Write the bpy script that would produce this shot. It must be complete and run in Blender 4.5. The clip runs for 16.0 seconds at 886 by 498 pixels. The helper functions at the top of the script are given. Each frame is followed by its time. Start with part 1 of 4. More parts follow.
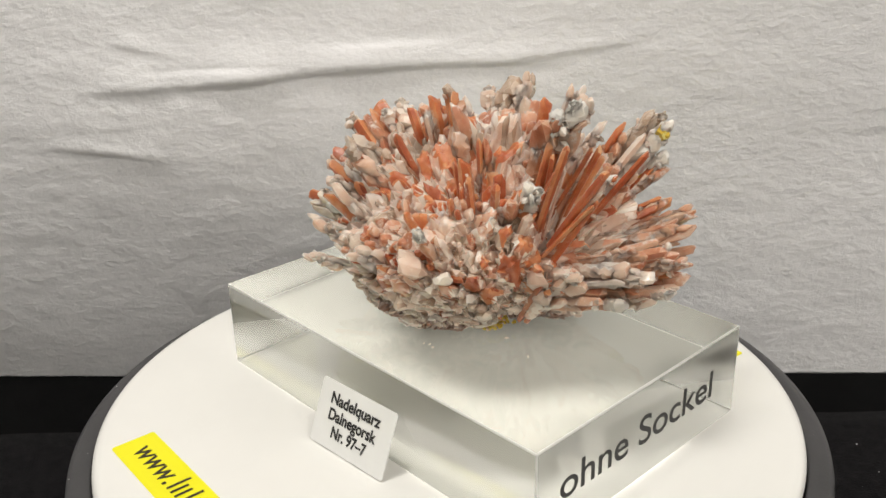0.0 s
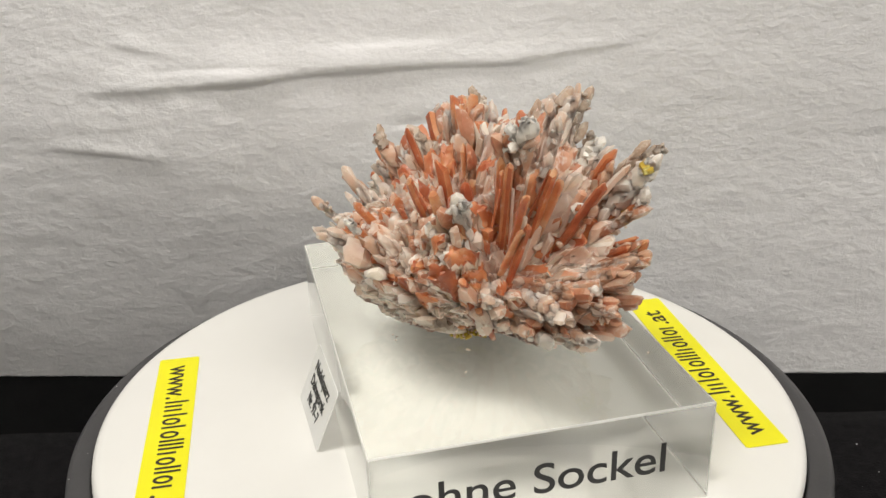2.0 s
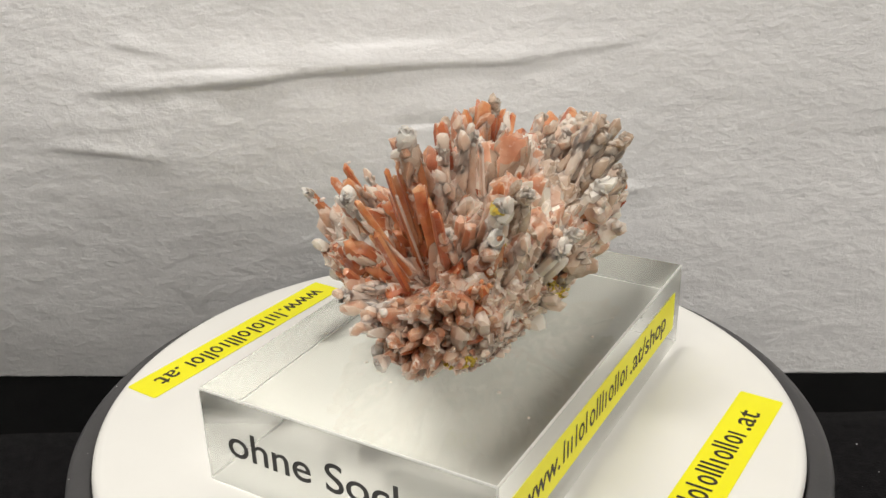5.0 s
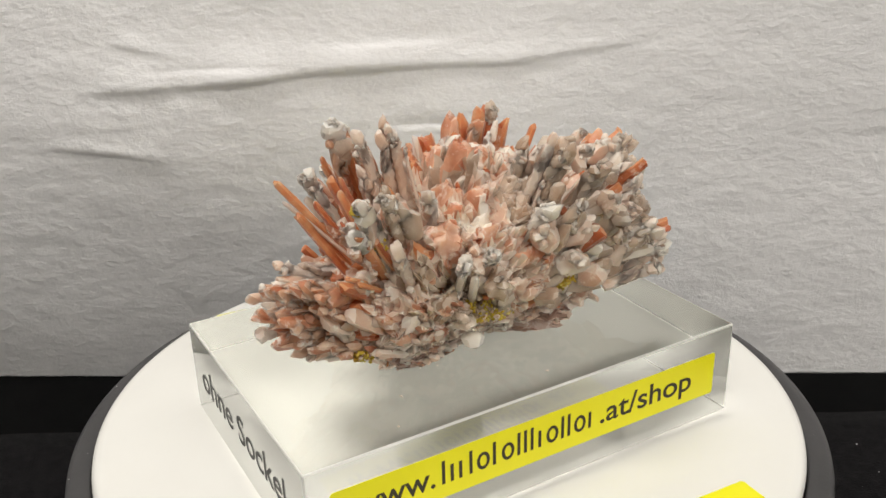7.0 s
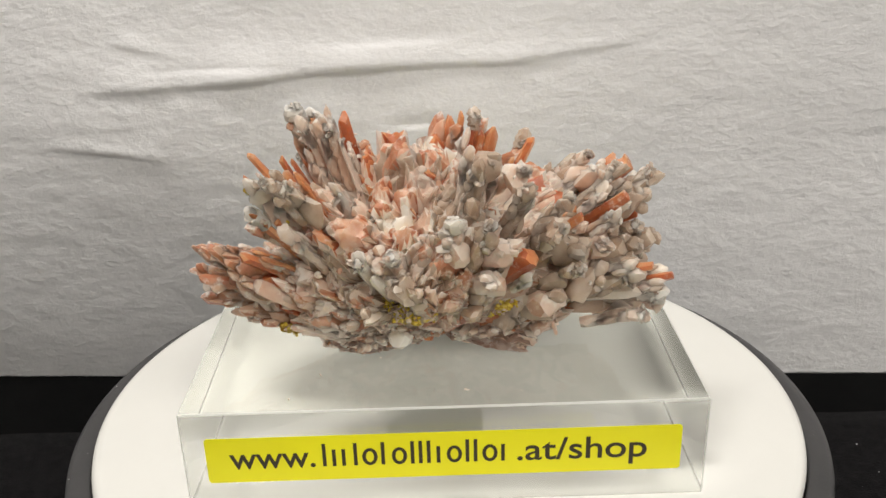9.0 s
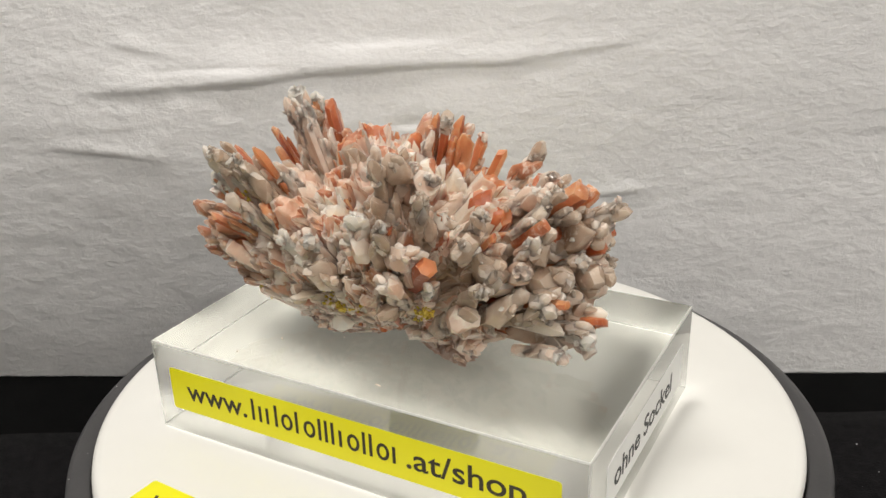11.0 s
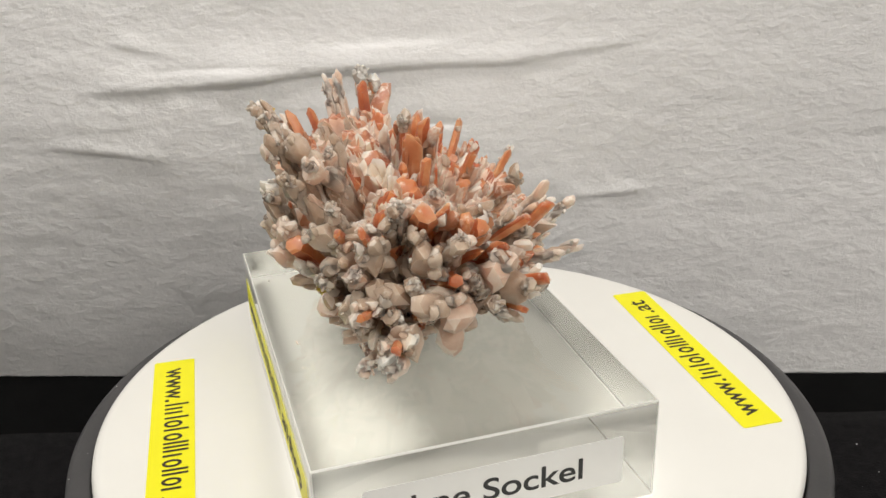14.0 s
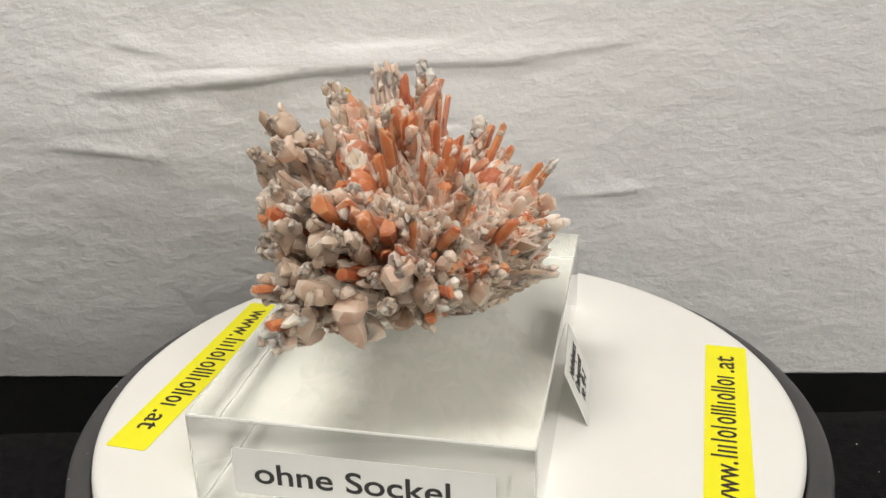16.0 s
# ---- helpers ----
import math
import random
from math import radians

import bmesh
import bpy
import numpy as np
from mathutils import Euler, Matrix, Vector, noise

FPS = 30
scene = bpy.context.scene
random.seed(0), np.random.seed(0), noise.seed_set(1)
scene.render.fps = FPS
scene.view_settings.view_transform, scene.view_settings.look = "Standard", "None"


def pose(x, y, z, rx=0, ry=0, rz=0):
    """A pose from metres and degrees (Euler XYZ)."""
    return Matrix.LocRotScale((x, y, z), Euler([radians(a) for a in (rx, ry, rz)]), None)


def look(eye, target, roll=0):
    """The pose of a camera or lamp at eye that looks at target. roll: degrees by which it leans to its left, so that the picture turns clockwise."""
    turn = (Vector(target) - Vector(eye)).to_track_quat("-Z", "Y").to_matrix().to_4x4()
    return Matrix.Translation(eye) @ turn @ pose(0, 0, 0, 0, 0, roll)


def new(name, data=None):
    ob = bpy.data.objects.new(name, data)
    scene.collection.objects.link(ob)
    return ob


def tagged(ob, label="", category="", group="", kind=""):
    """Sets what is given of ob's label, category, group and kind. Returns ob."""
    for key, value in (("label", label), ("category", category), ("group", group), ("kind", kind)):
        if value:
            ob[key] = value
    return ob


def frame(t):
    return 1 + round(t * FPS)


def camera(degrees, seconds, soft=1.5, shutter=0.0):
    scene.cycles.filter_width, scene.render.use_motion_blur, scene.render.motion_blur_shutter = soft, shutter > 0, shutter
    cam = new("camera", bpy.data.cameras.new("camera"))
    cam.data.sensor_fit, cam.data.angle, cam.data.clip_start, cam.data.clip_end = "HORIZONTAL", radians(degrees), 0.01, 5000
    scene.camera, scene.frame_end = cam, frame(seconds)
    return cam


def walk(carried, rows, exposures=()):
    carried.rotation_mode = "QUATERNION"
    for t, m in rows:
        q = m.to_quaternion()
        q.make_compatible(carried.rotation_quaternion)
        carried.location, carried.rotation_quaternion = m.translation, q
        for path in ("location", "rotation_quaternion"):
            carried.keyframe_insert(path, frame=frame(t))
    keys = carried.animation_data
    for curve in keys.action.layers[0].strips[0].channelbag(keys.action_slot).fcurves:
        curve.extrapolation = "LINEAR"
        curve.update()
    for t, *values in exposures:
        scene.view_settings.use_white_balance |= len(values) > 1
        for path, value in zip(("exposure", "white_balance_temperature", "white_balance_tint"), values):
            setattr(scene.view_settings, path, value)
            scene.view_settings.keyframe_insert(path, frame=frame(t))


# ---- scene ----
# Camera: fixed on a stand, about 25 cm from the turntable's axis, looking 23 degrees down.
EYE = Vector((0.0, -0.25, 0.15525))
PITCH, YAW = radians(22.9229), radians(0.0045)
AHEAD = Vector((math.sin(YAW) * math.cos(PITCH), math.cos(YAW) * math.cos(PITCH), -math.sin(PITCH)))
STILL = look(EYE, EYE + AHEAD, -1.6196)
cam = camera(51.045, 16.0)
walk(cam, [(0.0, STILL), (16.0, STILL)])

# ---- world and light ----
world = bpy.data.worlds.new("world")
scene.world = world
world.use_nodes = True
world.node_tree.nodes["Background"].inputs[0].default_value = (0.9, 0.95, 1.0, 1)
world.node_tree.nodes["Background"].inputs[1].default_value = 0.05
scene.view_settings.exposure = 0.0


def ceiling_lamp(x, y, z, sx, sy, power, tint):
    data = bpy.data.lights.new("lamp", "AREA")
    data.shape, data.size, data.size_y, data.energy, data.color = "RECTANGLE", sx, sy, power, tint
    ob = new("lamp", data)
    ob.matrix_world = pose(x, y, z)
    return ob


ceiling_lamp(-0.50, -0.20, 1.58, 0.5, 0.3, 16.2, (1.0, 0.965, 0.905))
ceiling_lamp(0.80, -1.30, 1.58, 0.9, 0.5, 22.2, (1.0, 0.96, 0.895))

# ---- materials ----


def material(name, rough=0.5, metal=0.0):
    m = bpy.data.materials.new(name)
    m.use_nodes = True
    nodes, links = m.node_tree.nodes, m.node_tree.links
    b = nodes["Principled BSDF"]
    b.inputs["Roughness"].default_value, b.inputs["Metallic"].default_value = rough, metal
    return m, nodes, links, b


def add(nodes, kind, **values):
    n = nodes.new(kind)
    for key, value in values.items():
        n.inputs[key.replace("_", " ")].default_value = value
    return n


def ramp(nodes, stops):
    n = nodes.new("ShaderNodeValToRGB")
    e = n.color_ramp.elements
    while len(e) < len(stops):
        e.new(0.5)
    for el, (at, c) in zip(e, stops):
        el.position, el.color = at, (*c, 1)
    return n


def mottled(name, dark, light, scale, rough, bump=0.0, bump_scale=None, grain=None, sheen=0.0):
    """Two-scale colour variation and fine relief."""
    m, nodes, links, b = material(name, rough)
    co = nodes.new("ShaderNodeTexCoord")
    n1 = add(nodes, "ShaderNodeTexNoise", Scale=scale, Detail=6.0, Roughness=0.6)
    r = ramp(nodes, [(0.3, dark), (0.7, light)])
    links.new(co.outputs["Object"], n1.inputs["Vector"])
    links.new(n1.outputs["Fac"], r.inputs["Fac"])
    links.new(r.outputs["Color"], b.inputs["Base Color"])
    if bump:
        n2 = add(nodes, "ShaderNodeTexNoise", Scale=bump_scale or scale * 10, Detail=4.0)
        bp = add(nodes, "ShaderNodeBump", Strength=bump, Distance=grain or 0.0005)
        links.new(co.outputs["Object"], n2.inputs["Vector"])
        links.new(n2.outputs["Fac"], bp.inputs["Height"])
        links.new(bp.outputs["Normal"], b.inputs["Normal"])
    if sheen:
        b.inputs["Sheen Weight"].default_value = sheen
    if light[0] < 0.02:
        b.inputs["Specular IOR Level"].default_value = 0.06
    return m


def plain(name, colour, rough, spec=0.5):
    m, nodes, links, b = material(name, rough)
    b.inputs["Base Color"].default_value = (*colour, 1)
    b.inputs["Specular IOR Level"].default_value = spec
    return m


WALL = mottled("wall_paint", (0.76, 0.755, 0.74), (0.82, 0.815, 0.80), 3.0, 0.9, 0.2, 200)
PLATE = mottled("white_plastic", (0.80, 0.79, 0.755), (0.83, 0.82, 0.785), 25.0, 0.38, 0.02, 900)
RUBBER = mottled("black_plastic", (0.040, 0.039, 0.041), (0.055, 0.053, 0.055), 60.0, 0.42, 0.15, 1800)
VELVET = mottled("black_velvet", (0.0025, 0.0025, 0.003), (0.011, 0.010, 0.011), 260.0, 0.95, 0.8, 1400, 0.001, 0.02)
BOARD = mottled("black_cloth", (0.002, 0.002, 0.0022), (0.004, 0.004, 0.004), 30.0, 0.95, 0.3, 900)
YELLOW = mottled("yellow_tape", (0.86, 0.80, 0.001), (0.90, 0.85, 0.003), 40.0, 0.42, 0.04, 500)
PAPER = mottled("white_paper", (0.78, 0.78, 0.76), (0.84, 0.84, 0.82), 60.0, 0.6, 0.05, 1500)
CREAM = plain("pale_tape_back", (0.80, 0.79, 0.66), 0.5)
INK = plain("black_ink", (0.03, 0.022, 0.012), 0.55)
TONER = plain("black_toner", (0.02, 0.02, 0.02), 0.55)


def acrylic():
    m, nodes, links, b = material("clear_acrylic", 0.02)
    b.inputs["Base Color"].default_value = (0.94, 0.945, 0.915, 1)
    b.inputs["Transmission Weight"].default_value = 1.0
    b.inputs["IOR"].default_value = 1.49
    return m


ACRYLIC = acrylic()
# for the bevels: edge highlights put into a pale colour
FROSTED = mottled("pale_edge_acrylic", (0.80, 0.805, 0.77), (0.86, 0.865, 0.83), 22.0, 0.35)
FROSTED.node_tree.nodes["Principled BSDF"].inputs["Transmission Weight"].default_value = 0.45


# milky stand-in for the plate seen through the block, lost light in its grey
DIM_BASE = mottled("dimmed_acrylic", (0.66, 0.665, 0.62), (0.74, 0.745, 0.70), 18.0, 0.08)
DIM_BASE.node_tree.nodes["Principled BSDF"].inputs["Transmission Weight"].default_value = 0.3


def cloth():
    m, nodes, links, b = material("white_cotton", 0.92)
    co = nodes.new("ShaderNodeTexCoord")
    n1 = add(nodes, "ShaderNodeTexNoise", Scale=9.0, Detail=5.0)
    r = ramp(nodes, [(0.3, (0.78, 0.77, 0.775)), (0.7, (0.84, 0.83, 0.835))])
    links.new(co.outputs["Object"], n1.inputs["Vector"])
    links.new(n1.outputs["Fac"], r.inputs["Fac"])
    links.new(r.outputs["Color"], b.inputs["Base Color"])
    mp = nodes.new("ShaderNodeMapping")
    mp.inputs["Scale"].default_value = (0.75, 1.0, 1.1)
    mp.inputs["Rotation"].default_value = (0, 0.12, 0)
    links.new(co.outputs["Object"], mp.inputs["Vector"])
    n2 = add(nodes, "ShaderNodeTexNoise", Scale=230.0, Detail=6.0, Roughness=0.62)
    bp = add(nodes, "ShaderNodeBump", Strength=0.9, Distance=0.0011)
    links.new(mp.outputs["Vector"], n2.inputs["Vector"])
    links.new(n2.outputs["Fac"], bp.inputs["Height"])
    links.new(bp.outputs["Normal"], b.inputs["Normal"])
    return m


CLOTH = cloth()


def mineral(name, stops, rough, sss, trans, crust=0.0, crust_colour=(0.72, 0.66, 0.62), relief=0.4):
    """Colour by crystal, clouding inside it, and a pale crust in patches."""
    m, nodes, links, b = material(name, rough)
    co, info, geo = nodes.new("ShaderNodeTexCoord"), nodes.new("ShaderNodeObjectInfo"), nodes.new("ShaderNodeNewGeometry")
    sm = nodes.new("ShaderNodeMath")
    sm.operation = "ADD"
    links.new(info.outputs["Random"], sm.inputs[0])
    links.new(geo.outputs["Random Per Island"], sm.inputs[1])
    tone = nodes.new("ShaderNodeAttribute")
    tone.attribute_name = "tone"
    s0 = nodes.new("ShaderNodeMath")
    s0.operation = "ADD"
    links.new(sm.outputs[0], s0.inputs[0])
    links.new(tone.outputs["Fac"], s0.inputs[1])
    fr = nodes.new("ShaderNodeMath")
    fr.operation = "FRACT"
    links.new(s0.outputs[0], fr.inputs[0])
    n0 = add(nodes, "ShaderNodeTexNoise", Scale=130.0, Detail=4.0, Roughness=0.6)
    links.new(co.outputs["Object"], n0.inputs["Vector"])
    mx = nodes.new("ShaderNodeMath")
    mx.operation = "MULTIPLY_ADD"
    mx.inputs[1].default_value = 0.9
    links.new(n0.outputs["Fac"], mx.inputs[0])
    s2 = nodes.new("ShaderNodeMath")
    s2.operation = "MULTIPLY_ADD"
    s2.inputs[1].default_value, s2.inputs[2].default_value = 0.45, -0.17
    links.new(fr.outputs[0], s2.inputs[0])
    links.new(s2.outputs[0], mx.inputs[2])
    r = ramp(nodes, stops)
    links.new(mx.outputs[0], r.inputs["Fac"])
    n1 = add(nodes, "ShaderNodeTexNoise", Scale=210.0, Detail=6.0, Roughness=0.7)
    links.new(co.outputs["Object"], n1.inputs["Vector"])
    cr = ramp(nodes, [(0.62 - 0.2 * crust, (0, 0, 0)), (0.74 - 0.2 * crust, (1, 1, 1))])
    links.new(n1.outputs["Fac"], cr.inputs["Fac"])
    mix = nodes.new("ShaderNodeMix")
    mix.data_type = "RGBA"
    mix.inputs["B"].default_value = (*crust_colour, 1)
    links.new(cr.outputs["Color"], mix.inputs["Factor"])
    links.new(r.outputs["Color"], mix.inputs["A"])
    links.new(mix.outputs["Result"], b.inputs["Base Color"])
    n2 = add(nodes, "ShaderNodeTexNoise", Scale=900.0, Detail=5.0, Roughness=0.65)
    bp = add(nodes, "ShaderNodeBump", Strength=relief, Distance=0.0006)
    links.new(co.outputs["Object"], n2.inputs["Vector"])
    links.new(n2.outputs["Fac"], bp.inputs["Height"])
    links.new(bp.outputs["Normal"], b.inputs["Normal"])
    b.inputs["Subsurface Weight"].default_value = sss
    b.inputs["Subsurface Radius"].default_value = (1.0, 1.0, 1.0)
    b.inputs["Subsurface Scale"].default_value = 0.005
    b.inputs["Coat Weight"].default_value = 0.12 if rough < 0.5 else 0.0
    b.inputs["Coat Roughness"].default_value = 0.08
    b.inputs["Transmission Weight"].default_value = trans
    b.inputs["IOR"].default_value = 1.5
    return m


ORANGE = mineral("orange_quartz", [(0.1, (0.29, 0.062, 0.024)), (0.4, (0.47, 0.135, 0.052)), (0.65, (0.64, 0.25, 0.105)), (0.9, (0.80, 0.46, 0.27))], 0.33, 0.85, 0.0, 0.12, (0.82, 0.68, 0.58))
RUSTY = mineral("crusted_orange_quartz", [(0.1, (0.33, 0.105, 0.052)), (0.4, (0.52, 0.225, 0.125)), (0.65, (0.70, 0.41, 0.28)), (0.9, (0.80, 0.60, 0.48))], 0.36, 0.85, 0.0, 0.4, (0.82, 0.70, 0.61))
PINK = mineral("pale_pink_quartz", [(0.1, (0.58, 0.33, 0.22)), (0.4, (0.74, 0.51, 0.39)), (0.7, (0.86, 0.69, 0.57)), (0.95, (0.94, 0.84, 0.73))], 0.30, 0.85, 0.0, 0.3, (0.92, 0.80, 0.68))
GREY = mineral("grey_quartz", [(0.1, (0.38, 0.26, 0.18)), (0.45, (0.58, 0.43, 0.325)), (0.7, (0.74, 0.595, 0.475)), (0.95, (0.88, 0.78, 0.66))], 0.24, 0.75, 0.10, 0.25, (0.86, 0.74, 0.62))
WHITE = mineral("milky_quartz", [(0.1, (0.78, 0.63, 0.49)), (0.5, (0.90, 0.78, 0.65)), (0.9, (0.95, 0.89, 0.78))], 0.26, 0.85, 0.0, 0.15, (0.93, 0.83, 0.71))
MATRIX = mineral("pink_grey_matrix", [(0.1, (0.12, 0.07, 0.05)), (0.4, (0.34, 0.19, 0.135)), (0.7, (0.48, 0.35, 0.29)), (0.95, (0.64, 0.56, 0.50))], 0.5, 0.2, 0.0, 0.3, relief=0.9)
OCHRE = mineral("yellow_ochre", [(0.1, (0.36, 0.19, 0.02)), (0.5, (0.66, 0.47, 0.05)), (0.9, (0.78, 0.70, 0.25))], 0.8, 0.0, 0.0, 0.0, relief=0.8)

# ---- mesh helpers ----


def mesh_object(name, verts, faces, mat, parent=None, label="", smooth=False):
    me = bpy.data.meshes.new(name)
    me.from_pydata(verts, [], faces)
    me.materials.append(mat)
    me.validate()
    if smooth:
        for p in me.polygons:
            p.use_smooth = True
        if smooth is not True:
            me.set_sharp_from_angle(angle=math.radians(smooth))
    ob = new(name, me)
    ob.parent = parent
    return tagged(ob, label)


def part(name, bm, mat, parent=None, label="", smooth=False):
    """Links a bmesh as one mesh object under its thing."""
    bmesh.ops.recalc_face_normals(bm, faces=bm.faces)
    me = bpy.data.meshes.new(name)
    bm.to_mesh(me)
    bm.free()
    me.materials.append(mat)
    if smooth:
        for p in me.polygons:
            p.use_smooth = True
    ob = new(name, me)
    ob.parent = parent
    return tagged(ob, label)


def box_bm(x0, y0, z0, x1, y1, z1, bevel=0.0):
    bm = bmesh.new()
    bmesh.ops.create_cube(bm, size=1)
    bmesh.ops.transform(bm, matrix=Matrix.LocRotScale(((x0 + x1) / 2, (y0 + y1) / 2, (z0 + z1) / 2), None, (x1 - x0, y1 - y0, z1 - z0)), verts=bm.verts)
    if bevel:
        bmesh.ops.bevel(bm, geom=bm.edges[:], offset=bevel, segments=2, affect="EDGES", profile=0.5)
    return bm


def lathe(profile, steps=160):
    """Turns a profile of (radius, height) about the z axis."""
    verts, faces, n = [], [], len(profile)
    for i in range(steps):
        a = 2 * math.pi * i / steps
        verts += [(r * math.cos(a), r * math.sin(a), z) for r, z in profile]
    for i in range(steps):
        j = (i + 1) % steps
        faces += [(i * n + k, j * n + k, j * n + k + 1, i * n + k + 1) for k in range(n - 1)]
    faces.append([i * n for i in range(steps)][::-1])
    faces.append([i * n + n - 1 for i in range(steps)])
    return verts, faces


def prism(points, z0, z1, bevel=0.0):
    bm = bmesh.new()
    low = [bm.verts.new((x, y, z0)) for x, y in points]
    top = [bm.verts.new((x, y, z1)) for x, y in points]
    bm.faces.new(low[::-1])
    bm.faces.new(top)
    for i in range(len(points)):
        j = (i + 1) % len(points)
        bm.faces.new((low[i], low[j], top[j], top[i]))
    if bevel:
        bmesh.ops.bevel(bm, geom=bm.edges[:], offset=bevel, segments=2, affect="EDGES", profile=0.5)
    return bm


def lettering(name, words, size, m, mat, parent, width, bold=0.0, align="LEFT"):
    """Printed words as thin mesh at the pose m (x along the line, y up the letters), set to a width."""
    cu = bpy.data.curves.new(name, "FONT")
    cu.body, cu.size, cu.extrude, cu.offset = words, size, 0.00003, bold
    tmp = new("lettering", cu)
    me = bpy.data.meshes.new_from_object(tmp)
    bpy.data.objects.remove(tmp)
    xs = [v.co.x for v in me.vertices]
    x0, k = min(xs), width / (max(xs) - min(xs))
    shift = -width / 2 if align == "CENTER" else 0.0
    me.transform(m @ Matrix.Translation((shift, 0, 0)) @ Matrix.Diagonal((k, 1, 1, 1)) @ Matrix.Translation((-x0, 0, 0)))
    me.materials.clear()
    me.materials.append(mat)
    ob = new(name, me)
    ob.parent = parent
    return ob


def frame_on(origin, along, up):
    """A pose whose x runs along, y up, z out of the surface."""
    x, y = Vector(along).normalized(), Vector(up)
    y = (y - x * y.dot(x)).normalized()
    z = x.cross(y)
    m = Matrix((x, y, z)).transposed().to_4x4()
    m.translation = origin
    return m


# ---- room and table ----
TABLE_Z = -0.0812


def room():
    x0, x1, y0, y1, z0, z1 = -1.8, 1.8, -1.9, 1.2, -0.80, 1.62
    w = 0.1
    tagged(part("floor", box_bm(x0 - w, y0 - w, z0 - w, x1 + w, y1 + w, z0), mottled("floor_grey", (0.25, 0.23, 0.2), (0.32, 0.3, 0.27), 4.0, 0.6)), "plain grey floor of the room", "floor", kind="structure")
    tagged(part("ceiling", box_bm(x0 - w, y0 - w, z1, x1 + w, y1 + w, z1 + w), WALL), "plain white ceiling of the room", "ceiling", kind="structure")
    for name, b in (("wall_north", (x0, y1, z0, x1, y1 + w, z1)), ("wall_south", (x0, y0 - w, z0, x1, y0, z1)),
                    ("wall_west", (x0 - w, y0 - w, z0, x0, y1 + w, z1)), ("wall_east", (x1, y0 - w, z0, x1 + w, y1 + w, z1))):
        tagged(part(name, box_bm(*b), WALL), "plain off-white painted room wall", "wall", kind="structure")


room()


def table():
    top = part("table", box_bm(-0.7, -0.55, -0.80, 0.7, 0.60, TABLE_Z, 0.004), BOARD)
    tagged(top, "table draped in plain matt black cloth", "table", kind="structure")


table()


def velvet_cloth():
    nx, ny = 70, 40
    verts, faces = [], []
    for j in range(ny + 1):
        for i in range(nx + 1):
            x, y = -0.40 + 0.80 * i / nx, -0.36 + 0.4653 * j / ny
            verts.append((x, y + 0.0006 * math.sin(x * 60) * (j == ny), TABLE_Z + 0.0012 + 0.0004 * noise.noise((x * 30, y * 30, 0))))
    n = nx + 1
    faces = [(j * n + i, j * n + i + 1, (j + 1) * n + i + 1, (j + 1) * n + i) for j in range(ny) for i in range(nx)]
    ob = mesh_object("velvet_cloth", verts, faces, VELVET, smooth=True)
    so = ob.modifiers.new("thickness", "SOLIDIFY")
    so.thickness = 0.001
    tagged(ob, "black velvet cloth with dust specks on the table", "cloth")


velvet_cloth()


